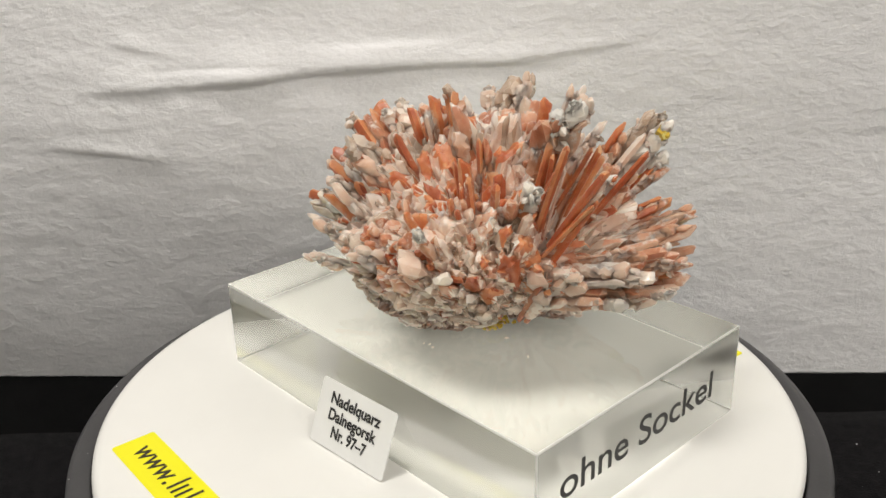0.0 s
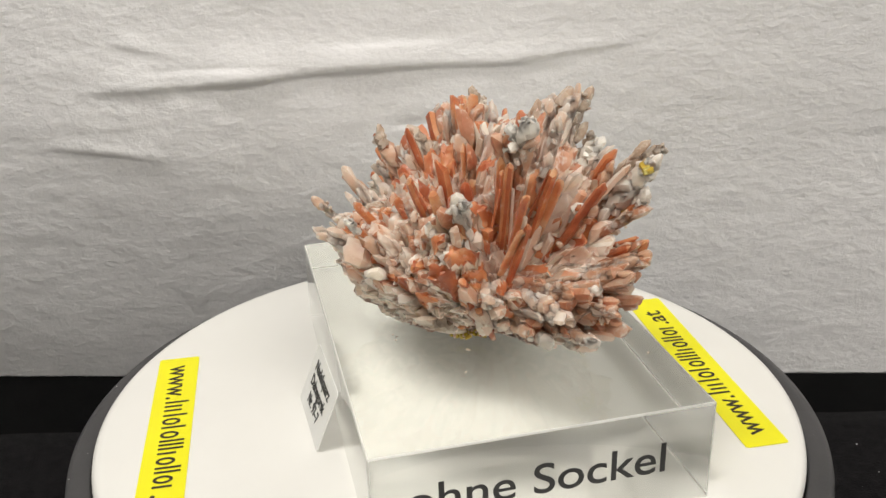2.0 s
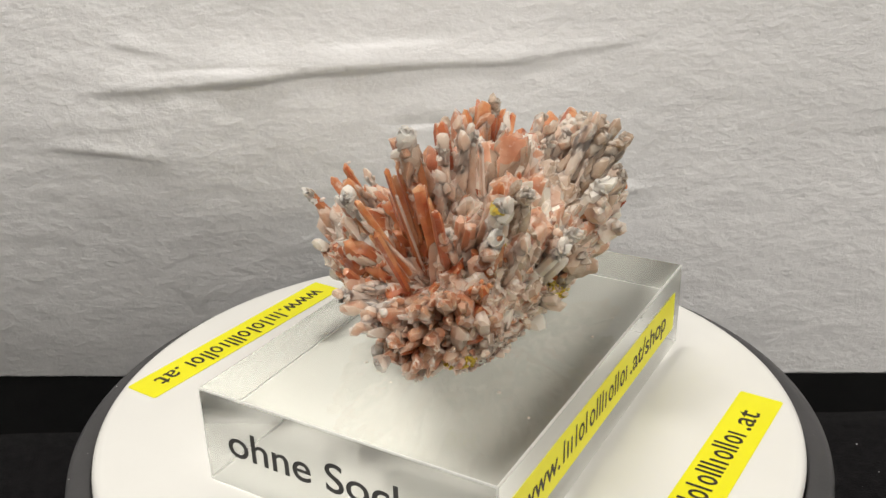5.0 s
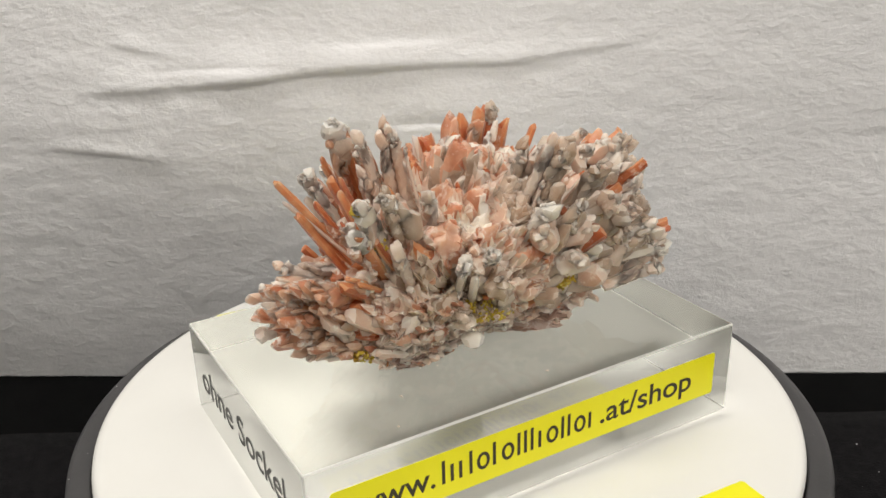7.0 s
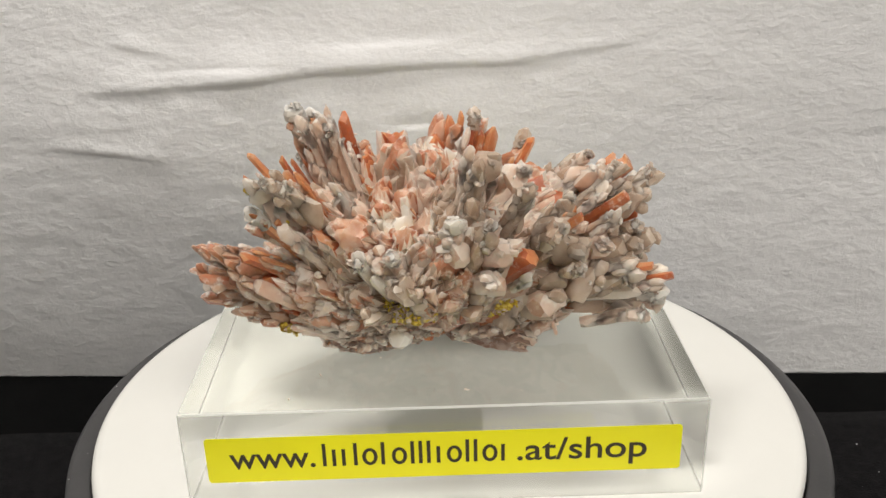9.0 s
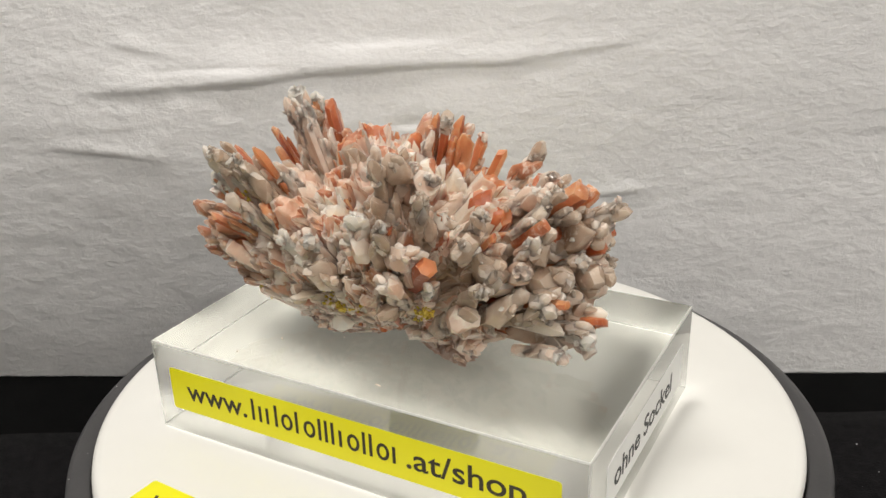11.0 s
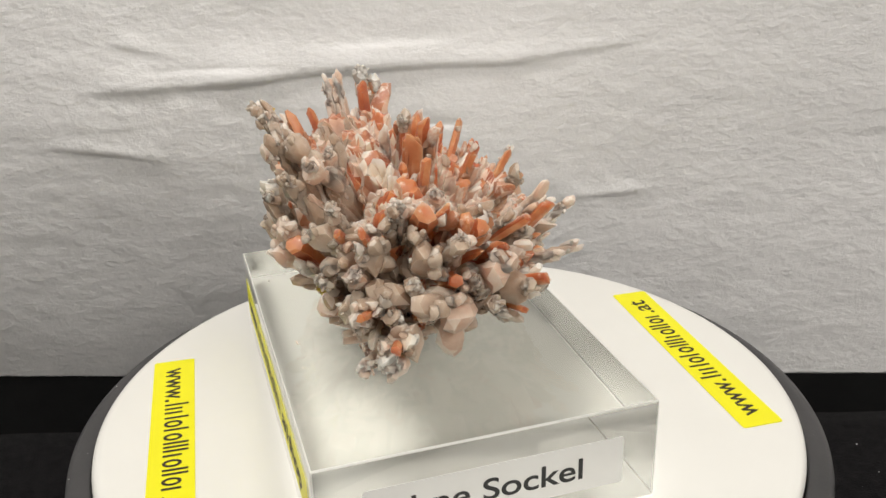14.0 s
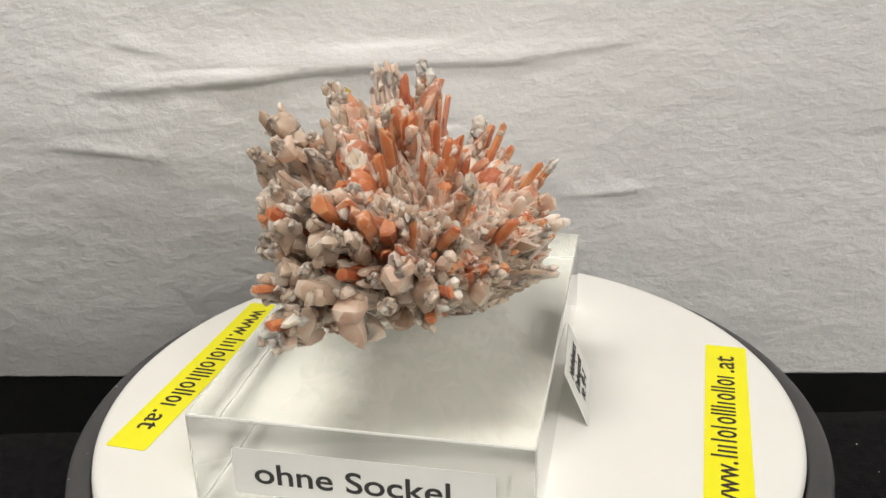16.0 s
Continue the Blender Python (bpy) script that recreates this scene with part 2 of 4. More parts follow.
def backdrop_cloth():
    """White cotton sheet that hangs behind the turntable, with slack folds."""
    folds = (  # x0, z0, x1, z1, sag, width, depth
        (-0.1377, 0.0658, -0.0672, 0.0707, -0.0006, 0.0056, -0.0030),
        (-0.0820, 0.0692, -0.0133, 0.0738, 0.0008, 0.0058, -0.0032),
        (-0.0328, 0.0739, 0.0403, 0.0738, 0.0000, 0.0042, -0.0022),
        (0.0257, 0.0737, 0.0766, 0.0795, 0.0000, 0.0030, -0.0012),
        (-0.1183, 0.0722, -0.0743, 0.0729, 0.0004, 0.0016, 0.0012),
        (-0.1670, 0.0399, -0.1251, 0.0339, 0.0006, 0.0026, -0.0015),
        (-0.0182, 0.0459, 0.0056, 0.0457, 0.0003, 0.0018, 0.0014),
        (0.0566, 0.0105, 0.0901, 0.0122, 0.0000, 0.0022, -0.0010),
        (-0.1346, 0.0848, -0.1149, 0.0794, 0.0000, 0.0028, -0.0012),
        (-0.0420, 0.0817, 0.0016, 0.0838, 0.0000, 0.0030, 0.0010),
    )
    nx, nz = 300, 460
    verts = []
    for j in range(nz + 1):
        for i in range(nx + 1):
            x = -0.48 + 0.96 * i / nx
            z = TABLE_Z + 0.46 * j / nz
            # bend shaped to put shade into the lower left of the sheet
            # the sheet leans forward above its hem, most on the left
            low = TABLE_Z + 0.135 - 0.10 * max(0.0, x + 0.05)
            rise = min(z, low) - TABLE_Z
            lean = 0.27 / (1 + math.exp((x - 0.005) / 0.045)) * rise * (1 - 0.35 * rise / 0.135)
            y0 = 0.150 - 0.046 * x - lean + 0.10 * max(0.0, z - 0.06) ** 1.0 * 0.5
            k0 = 0.40 / (0.25 + y0)
            xf, zf = x * k0, 0.15525 + (z - 0.15525) * k0
            d = 0.0022 * noise.noise((x * 9, z * 13, 1.7)) + 0.0004 * noise.noise((x * 30, z * 48, 4.0)) + 0.00035 * noise.noise((x * 110, z * 120, 9.0))
            for x0, z0, x1, z1, sag, wid, dep in folds:
                s = (xf - x0) / (x1 - x0)
                if -0.25 < s < 1.25:
                    c = z0 + (z1 - z0) * s + sag * 4 * s * (1 - s)
                    k = (zf - c) / (wid * 1.9 if zf > c else wid * 0.34)
                    if abs(k) < 4:
                        end = min(1.0, max(0.0, (s + 0.25) / 0.4)) * min(1.0, max(0.0, (1.25 - s) / 0.4))
                        d += dep * end * math.exp(-k * k) * (0.8 + 0.5 * noise.noise((x * 40, 3.0, 0)))
            verts.append((x, y0 + d, z))
    n = nx + 1
    faces = [(j * n + i, j * n + i + 1, (j + 1) * n + i + 1, (j + 1) * n + i) for j in range(nz) for i in range(nx)]
    ob = mesh_object("backdrop_cloth", verts, faces, CLOTH, smooth=True)
    so = ob.modifiers.new("thickness", "SOLIDIFY")
    so.thickness, so.offset = 0.0008, 1
    tagged(ob, "white cotton sheet with soft creases hanging behind the turntable", "cloth")


backdrop_cloth()

# ---- turntable ----


def turntable():
    top = new("turntable")
    tagged(top, "round display turntable with white plate and black base", "turntable")
    v, f = lathe([(0.099, TABLE_Z), (0.107, TABLE_Z + 0.002), (0.111, TABLE_Z + 0.02), (0.1133, -0.011), (0.1139, -0.0075), (0.1135, -0.0058), (0.1118, -0.0048), (0.1072, -0.0042), (0.1066, -0.0048), (0.1066, -0.009), (0.02, -0.009)])
    mesh_object("base", v, f, RUBBER, top, "matt black plastic base", True)
    v, f = lathe([(0.03, -0.0085), (0.1042, -0.0082), (0.1058, -0.0070), (0.1061, -0.0030), (0.1057, -0.0014), (0.1045, -0.0004), (0.1027, 0.0), (0.0005, 0.0)])
    plate = mesh_object("plate", v, f, PLATE, top, "glossy white plastic turning plate", True)
    return top, plate


TURNTABLE, PLATE_OB = turntable()
TURNING = [PLATE_OB]

# ---- acrylic block and the labels ----
CORNER = {"F": (0.0200, -0.0739), "R": (0.0848, -0.0143), "Q": (-0.0056, 0.0840), "L": (-0.0705, 0.0244)}
BLOCK_H = 0.0292


def acrylic_block():
    ob = part("acrylic_block", prism([CORNER[k] for k in "FRQL"], 0.0004, BLOCK_H, 0.0005), ACRYLIC)
    ob.data.materials.append(FROSTED)  # the frosty bevelled edges, pale in place of white highlights
    ob.data.materials.append(DIM_BASE)  # the underside, greyed for the weaker light beneath the block
    for p in ob.data.polygons:
        if p.area < 0.0003:
            p.material_index = 1
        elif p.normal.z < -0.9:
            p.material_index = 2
    ob.visible_shadow = False
    TURNING.append(tagged(ob, "clear acrylic display block with polished faces on the turntable plate", "display block"))


acrylic_block()


def name_bars(word, x, width, m, size, parent, mat):
    """The trade name as plain shapes: a thin bar for each stem, a small ring for each round letter."""
    advance = {"i": 0.40, "l": 0.40, "t": 0.50, "r": 0.58}
    k = width / sum(advance.get(ch, 0.95) for ch in word)
    low, high, stem = 0.54 * size, 0.73 * size, 0.10 * size
    for ch in word:
        adv = advance.get(ch, 0.95) * k
        bm = bmesh.new()
        if ch in "eas":
            n, rx, ry = 14, adv * 0.40, low * 0.52
            rings = [[bm.verts.new((x + adv * 0.42 + (rx - g) * math.cos(6.2832 * i / n), low / 2 + (ry - g) * math.sin(6.2832 * i / n), 0.00003)) for i in range(n)] for g in (0, stem)]
            for i in range(n):
                bm.faces.new((rings[0][i], rings[0][(i + 1) % n], rings[1][(i + 1) % n], rings[1][i]))
        else:
            bars = {"k": ((0, high), (0.5, low)), "r": ((0, low),)}.get(ch, ((0, high),))
            for at, h in bars:
                q = [bm.verts.new((x + at * adv + dx, y, 0.00003)) for dx, y in ((0, 0), (stem, 0), (stem, h), (0, h))]
                bm.faces.new(q)
        bmesh.ops.transform(bm, matrix=m, verts=bm.verts)
        part("letter_shape", bm, mat, parent)
        x += adv


def slab(m, x0, y0, x1, y1, t):
    """A thin rectangular strip with slightly clipped corners, in the pose m."""
    c = 0.0006
    pts = [(x0 + c, y0), (x1 - c, y0), (x1, y0 + c), (x1, y1 - c), (x1 - c, y1), (x0 + c, y1), (x0, y1 - c), (x0, y0 + c)]
    bm = prism(pts, 0.0, t)
    bmesh.ops.transform(bm, matrix=m, verts=bm.verts)
    return bm


def address(m, length, width, size, stops, tail, label):
    """Yellow label tape with the black web address; m lies at the tape's lower left corner."""
    top = new("label_tape")
    tagged(top, label, "label tape", "yellow label tapes")
    part("tape", slab(m, 0, 0, length, width, 0.00012), YELLOW, top)
    part("backing", slab(m @ Matrix.Translation((0, 0, -0.00006)), 0.0001, 0.0001, length - 0.0001, width - 0.0001, 0.00004), CREAM, top, "pale sticky back")
    ink = m @ Matrix.Translation((0, width * 0.31, 0.00018))
    lettering("lettering", "www.", size, ink @ Matrix.Translation((stops[0], 0, 0)), INK, top, stops[1] - stops[0], 0.00008)
    name_bars("kristallkeller", stops[2], stops[3] - stops[2], ink, size, top, INK)
    lettering("lettering", tail, size, ink @ Matrix.Translation((stops[4], 0, 0)), INK, top, stops[5] - stops[4], 0.00008)
    TURNING.append(top)


def tapes():
    up = (0, 0, 1)
    # on the plate, letters' heads towards the axis
    short = (0.0054, 0.0263, 0.0280, 0.0742, 0.0752, 0.0856)
    a0, a1 = Vector((-0.0975, -0.0245, 0.0001)), Vector((-0.0386, -0.0961, 0.0001))
    address(frame_on(a0, a1 - a0, (0.0790, 0.0613, 0)), (a1 - a0).length, 0.0130, 0.0098, short, ".at", "yellow label tape with black web address on the white plate")
    b0, b1 = Vector((0.0991, 0.0206, 0.0001)), Vector((0.0389, 0.0947, 0.0001))
    address(frame_on(b0, b1 - b0, (-0.079, -0.061, 0)), (b1 - b0).length, 0.0130, 0.0098, short, ".at", "yellow label tape with black address beside the clear block")
    # on the long face of the block
    r, q = Vector((*CORNER["R"], 0)), Vector((*CORNER["Q"], 0))
    d = (q - r).normalized()
    out = d.cross(Vector(up)) * 0.00012
    address(frame_on(r + d * 0.0060 + out + Vector((0, 0, 0.0087)), d, up), 0.1208, 0.0133, 0.0093, (0.0059, 0.0276, 0.0295, 0.0779, 0.0790, 0.1120), ".at/shop", "long yellow label tape with black address on the acrylic block")


tapes()


def short_labels():
    up = Vector((0, 0, 1))
    f, r, q, l = (Vector((*CORNER[k], 0)) for k in "FRQL")
    d = (r - f).normalized()
    out = d.cross(up) * 0.00012
    ob = lettering("lettering", "ohne Sockel", 0.0124, frame_on(f + d * 0.0087 + out + up * 0.0114, d, up), TONER, None, 0.0663, 0.00008)
    ob.name = "transfer_lettering"
    TURNING.append(tagged(ob, "black lettering on clear film on the block's short face", "lettering"))
    d = (l - q).normalized()
    out = d.cross(up) * 0.00012
    top = new("paper_label")
    tagged(top, "white paper label with black words on the acrylic block", "label")
    part("paper", slab(frame_on(q + d * 0.0116 + out + up * 0.0073, d, up), 0, 0, 0.0669, 0.0137, 0.00012), PAPER, top)
    lettering("lettering", "ohne Sockel", 0.0087, frame_on(q + d * 0.0172 + out * 2.6 + up * 0.0111, d, up), TONER, top, 0.0502, 0.0001)
    TURNING.append(top)


short_labels()


def name_card():
    """Small white card that leans back before the block's long face."""
    bl, br = Vector((-0.0401, -0.0219, 0.0003)), Vector((-0.0182, -0.0436, 0.0003))
    up = Vector((0.0043, 0.0058, 0.0172))
    top = new("name_card")
    tagged(top, "small white paper card with black printed name leaning at the block", "card")
    m = frame_on(bl, br - bl, up)
    w, h = (br - bl).length, 0.0192
    part("card", slab(m, 0, 0, w, h, 0.00035), PAPER, top)
    for i, (words, wide) in enumerate((("Nadelquarz", 0.0205), ("Dalnegorsk", 0.0198), ("Nr. 97\u20137", 0.0145))):
        lettering("lettering", words, 0.0047, m @ Matrix.Translation((w * 0.5, h * 0.68 - i * 0.0047, 0.0005)), TONER, top, wide, 0.00012, "CENTER")
    TURNING.append(top)


name_card()

# ---- mineral ----
SEAT = 0.0302  # the support in the drawing of the specimen
HEART = Vector((0.013, 0.002, 0.036))  # where the needles spring from
# reach of the needles in mm, every 24 degrees round the heart, at five heights in degrees
HEIGHTS = (0, 12, 26, 46, 72)
REACH = (
    (29, 19, 15, 13, 42, 31, 24, 24, 28, 34, 26, 22, 16, 21, 36),
    (35, 29, 23, 16, 52, 51, 36, 34, 46, 46, 35, 30, 29, 32, 49),
    (47, 42, 42, 49, 59, 72, 59, 54, 54, 54, 50, 46, 46, 58, 66),
    (63, 58, 56, 65, 65, 65, 58, 51, 49, 47, 54, 54, 58, 62, 68),
    (58, 60, 59, 58, 57, 59, 58, 54, 48, 47, 50, 51, 54, 56, 62),
)


def settle(p):
    """From the specimen's drawing to its true size and turn on the block."""
    az = math.degrees(math.atan2(p.y, p.x))
    late = (az + 90) % 360
    a = radians(0.0235 * late if late < 230 else 0.0235 * 230 * max(0.0, 1 - (late - 230) / 90))
    x, y = p.x * 0.963, p.y * 0.963
    return Vector((x * math.cos(a) - y * math.sin(a), x * math.sin(a) + y * math.cos(a), BLOCK_H + (p.z - SEAT) * 0.963))


def reach(az, el):
    u = (az % 360) / 24
    e = min(max(el, 0), 72)
    j = max(k for k in range(4) if e >= HEIGHTS[k])
    fv = (e - HEIGHTS[j]) / (HEIGHTS[j + 1] - HEIGHTS[j])
    i, fu = int(u) % 15, u - int(u)
    a = REACH[j][i] * (1 - fu) + REACH[j][(i + 1) % 15] * fu
    b = REACH[j + 1][i] * (1 - fu) + REACH[j + 1][(i + 1) % 15] * fu
    return (a * (1 - fv) + b * fv) / 1000


def heading(az, el):
    a, e = radians(az), radians(el)
    return Vector((math.cos(e) * math.cos(a), math.cos(e) * math.sin(a), math.sin(e)))


def apart(a, b):
    return abs((a - b + 180) % 360 - 180)


def cleft(az, el):
    """How deep the open gap between the two fans cuts in, 0 to 1."""
    gap = 0.0
    for a, e, wide, high, deep in ((-46, 42, 24, 18, 1.0), (-104, 68, 42, 8, 0.75), (-56, 4, 18, 7, 0.9), (84, 52, 12, 9, 0.9), (79, 34, 10, 10, 0.9), (104, 25, 11, 7, 0.9), (150, 60, 12, 9, 0.6), (28, 40, 12, 8, 0.5), (0, 60, 14, 9, 0.5)):
        gap = max(gap, deep * math.exp(-(apart(az, a) / wide) ** 2 - ((el - e) / high) ** 2))
    return gap


def crystal_mesh(base, tip, r, rnd, blunt=0.5, taper=0.9):
    """Six-sided prism, a little uneven along its length, with a sloping point. Returns vertices and faces."""
    axis = tip - base
    n = axis.normalized()
    side = n.orthogonal().normalized()
    turn = rnd.uniform(0, 6.28)
    side, other = side * math.cos(turn) + n.cross(side) * math.sin(turn), n.cross(side) * math.cos(turn) - side * math.sin(turn)
    cap = min(r * rnd.uniform(0.8, 2.0) * (1 - blunt) + r * 0.15, axis.length * 0.5)
    flat = rnd.uniform(0.5, 1.0)
    rad = [r * rnd.uniform(0.75, 1.2) for _ in range(6)]
    off = (side * rnd.uniform(-1, 1) * flat + other * rnd.uniform(-1, 1)) * r * 0.45
    tops = 0.12 + 0.5 * blunt
    body = axis.length - cap
    verts = []
    for h, sc, wob, rise in ((0, 0.8, 0.05, 0), (0.45, 0.97, 0.10, 0.05), (0.8, 1.0, 0.10, 0.04), (1, taper, 0.08, 0), (2, tops, 0.05, 0)):
        shift = (side * rnd.uniform(-1, 1) + other * rnd.uniform(-1, 1)) * r * 0.06
        for i in range(6):
            a = i * math.pi / 3
            at = axis.length - cap * rnd.uniform(0, 0.2) if h == 2 else body * h + (body * rise + (cap * 0.45 if h == 1 else 0)) * rnd.uniform(-1, 1)
            ring = (side * math.cos(a) * flat + other * math.sin(a)) * rad[i] * sc * rnd.uniform(1 - wob, 1 + wob)
            verts.append(base + n * at + ring + (off if h == 2 else shift))
    faces = [tuple(range(5, -1, -1)), tuple(range(24, 30))]
    for k in (0, 6, 12, 18):
        faces += [(k + i, k + (i + 1) % 6, k + 6 + (i + 1) % 6, k + 6 + i) for i in range(6)]
    return verts, faces


class Heap:
    """Gathers many small crystals of one material into one mesh."""

    def __init__(self):
        self.v, self.f = [], []

    def put(self, verts, faces):
        n = len(self.v)
        self.v += verts
        self.f += [tuple(i + n for i in f) for f in faces]


def seeds_on_dome(n, rng):
    """Evenly strewn directions over the upper half and a little below it."""
    i = np.arange(n) + 0.5
    z = 1 - i / n * 1.25
    a = i * 2.399963 + rng.normal(0, 0.12, n)
    q = np.sqrt(np.maximum(0, 1 - z * z))
    p = np.stack([q * np.cos(a), q * np.sin(a), z], 1) + rng.normal(0, 0.25 / math.sqrt(n), (n, 3))
    return p / np.linalg.norm(p, axis=1)[:, None]


def nearest(d, seeds):
    """For each direction the nearest seed, and how far it is inside that seed's cell."""
    near, inside = np.zeros(len(d), int), np.zeros(len(d))
    for k in range(0, len(d), 8000):
        dots = d[k:k + 8000] @ seeds.T
        best = np.argpartition(-dots, 1, axis=1)[:, :2]
        pair = np.take_along_axis(dots, best, 1)
        swap = pair[:, 0] < pair[:, 1]
        near[k:k + 8000] = np.where(swap, best[:, 1], best[:, 0])
        ang = np.arccos(np.clip(pair, -1, 1))
        inside[k:k + 8000] = np.abs(ang[:, 0] - ang[:, 1])
    return near, inside


def fused_mass(parent):
    """The grown-together mass: blunt columns side by side that spring from the heart, each with its own length and end."""
    rng, rnd = np.random.default_rng(4), random.Random(9)
    bm = bmesh.new()
    bmesh.ops.create_icosphere(bm, subdivisions=7, radius=1)
    me = bpy.data.meshes.new("crystal_mass")
    bm.to_mesh(me)
    bm.free()
    n = len(me.vertices)
    d = np.empty(n * 3)
    me.vertices.foreach_get("co", d)
    d = d.reshape(n, 3)
    warp = np.array([noise.noise_vector(Vector(p) * 7) * 0.07 + noise.noise_vector(Vector(p) * 26) * 0.02 for p in d])
    w = d + warp
    w /= np.linalg.norm(w, axis=1)[:, None]
    big, small = seeds_on_dome(430, rng), seeds_on_dome(4200, rng)
    b, b_in = nearest(w, big)
    s, s_in = nearest(w, small)
    b_az = np.degrees(np.arctan2(big[:, 1], big[:, 0]))
    b_el = np.degrees(np.arcsin(np.clip(big[:, 2], -1, 1)))
    kinds = ("orange", "rusty", "pink", "grey", "white", "matrix")
    length, tilt, kind_of, dome, pale = [], [], [], [], []
    for k in range(len(big)):
        az, el = b_az[k], b_el[k]
        knobby = apart(az, 128) < 62 and el < 64
        patch = noise.noise(Vector(big[k]) * 2.6) + rnd.gauss(0, 0.22)
        if el < 7:
            kind = "matrix" if patch < 0.0 else "pink" if patch < 0.25 else "rusty"
        elif knobby:
            kind = "grey" if patch < 0.06 else "pink" if patch < 0.22 else "white" if patch < 0.30 else "orange"
        elif apart(az, 50) < 45:
            kind = "grey" if patch < -0.12 else "pink" if patch < 0.10 else "white" if patch < 0.16 else "rusty"
        elif el < 24 and apart(az, -125) < 70:
            kind = "grey" if patch < -0.15 else "pink" if patch < 0.18 else "rusty"
        else:
            kind = "grey" if patch < -0.34 else "pink" if patch < -0.06 else "rusty" if patch < 0.12 else "orange"
        if apart(az, -46) < 30 and abs(el - 42) < 20:
            kind = rnd.choice(("orange", "rusty", "orange", "pink"))
        flat = 0.35 if el < 9 else 1.0
        swell = noise.noise(Vector(big[k]) * 3.2 + Vector((4, 1, 7)))
        length.append(0.89 + flat * (0.08 * swell + rnd.uniform(-0.025, 0.025)))
        tilt.append(rng.normal(0, 0.35 * flat, 3))
        kind_of.append(kinds.index(kind))
        dome.append(1.6 if knobby else 0.5)
        pale.append(kinds.index(rnd.choice(("pink", "white", "pink", "grey"))))
    length, tilt, kind_of, dome, pale = np.array(length), np.array(tilt), np.array(kind_of), np.array(dome), np.array(pale)
    s_len, s_tilt = rng.uniform(-0.016, 0.016, len(small)), rng.normal(0, 0.5, (len(small), 3))
    off = w - big[b]
    k = length[b] + np.sum(off * tilt[b], 1) - dome[b] * np.sum(off * off, 1) * 4 + s_len[s] + np.sum((w - small[s]) * s_tilt[s], 1)
    bare = np.isin(kind_of[b], (0, 1)) & (b_in > 0.035)
    k = np.where(bare, length[b] + 0.02 + np.sum(off * tilt[b], 1) - np.sum(off * off, 1) * 5, k)
    k -= 0.05 * np.exp(-(b_in / 0.012) ** 2)
    k -= 0.025 * np.exp(-(s_in / 0.006) ** 2) * ~bare
    az, el = np.degrees(np.arctan2(d[:, 1], d[:, 0])), np.degrees(np.arcsin(np.clip(d[:, 2], -1, 1)))
    co, tone = np.empty((n, 3)), rng.random(len(small))[s] * 0.5 + rng.random(len(big))[b] * 0.5
    tone = np.where(bare, rng.random(len(big))[b], tone)
    for i in range(n):
        r = reach(az[i], max(el[i], 0)) * min(max(k[i], 0.6), 1.0) * (1 - 0.45 * cleft(az[i], el[i]))
        if el[i] < 0:
            r *= max(0.1, 1 + el[i] / 110)
        p = HEART + Vector(d[i]) * r
        q = p * 420
        r *= 1 + 0.030 * noise.noise(q) + 0.016 * noise.noise(q * 2.7)
        p = HEART + Vector(d[i]) * r
        if not bare[i]:  # jagged broken faces
            q = p * 330 + noise.noise_vector(p * 140) * 0.8
            p += (noise.cell_vector(q) - Vector((0.5, 0.5, 0.5))) * 0.0016 + noise.noise_vector(p * 260) * 0.0012
        if el[i] < 14:  # flaky ledges of the underside
            p += Vector((d[i][0], d[i][1], 0)) * (0.0011 * (((p.z * 520 + 1.4 * noise.noise(p * 150)) % 1.0) - 0.5))
        p.z = max(p.z, SEAT + 0.0006 + 0.0010 * (1 + noise.noise(p * 200)))
        co[i] = settle(p)
    me.vertices.foreach_set("co", co.ravel())
    at = me.attributes.new("tone", "FLOAT", "POINT")
    at.data.foreach_set("value", tone)
    mix = rng.random(len(small))
    own = np.where(bare, kind_of[b], np.where(mix[s] < 0.80, np.where(np.isin(kind_of[b], (0, 1)), pale[b], kind_of[b]), np.where(mix[s] < 0.86, 1, np.where(mix[s] < 0.95, 2, 4))))
    own = np.where((el < 5) & (mix[s] < 0.7), 5, own)
    for m in (ORANGE, RUSTY, PINK, GREY, WHITE, MATRIX):
        me.materials.append(m)
    first = np.empty(len(me.polygons) * 3, int)
    me.polygons.foreach_get("vertices", first)
    me.polygons.foreach_set("material_index", own[first[::3]])
    me.polygons.foreach_set("use_smooth", np.ones(len(me.polygons), bool))
    me.set_sharp_from_angle(angle=math.radians(40))
    me.update()
    ob = new("crystal_mass", me)
    ob.parent = parent
    return tagged(ob, "fused mass of orange, pink and grey crystals")


ICO = bmesh.new()
bmesh.ops.create_icosphere(ICO, subdivisions=2, radius=1)
ICO_V, ICO_F = [v.co.copy() for v in ICO.verts], [tuple(v.index for v in f.verts) for f in ICO.faces]
ICO.free()


def lump_mesh(at, axis, r, stretch, rnd):
    """A stubby many-faced crystal knob: a ball cut flat by random planes."""
    planes = [(Vector((rnd.gauss(0, 1), rnd.gauss(0, 1), rnd.gauss(0, 1))).normalized(), rnd.uniform(0.40, 0.85)) for _ in range(rnd.randint(7, 11))]
    n, seed = axis.normalized(), Vector((rnd.uniform(0, 90), rnd.uniform(0, 90), 0))
    verts = []
    for c in ICO_V:
        k = min([1.0] + [d / c.dot(p) for p, d in planes if c.dot(p) > 0.05])
        q = c * (k * r * (1 + 0.16 * noise.noise(c * 2.2 + seed) + 0.06 * rnd.uniform(-1, 1)))
        verts.append(at + q + n * (q.dot(n) * (stretch - 1)))
    return verts, ICO_F


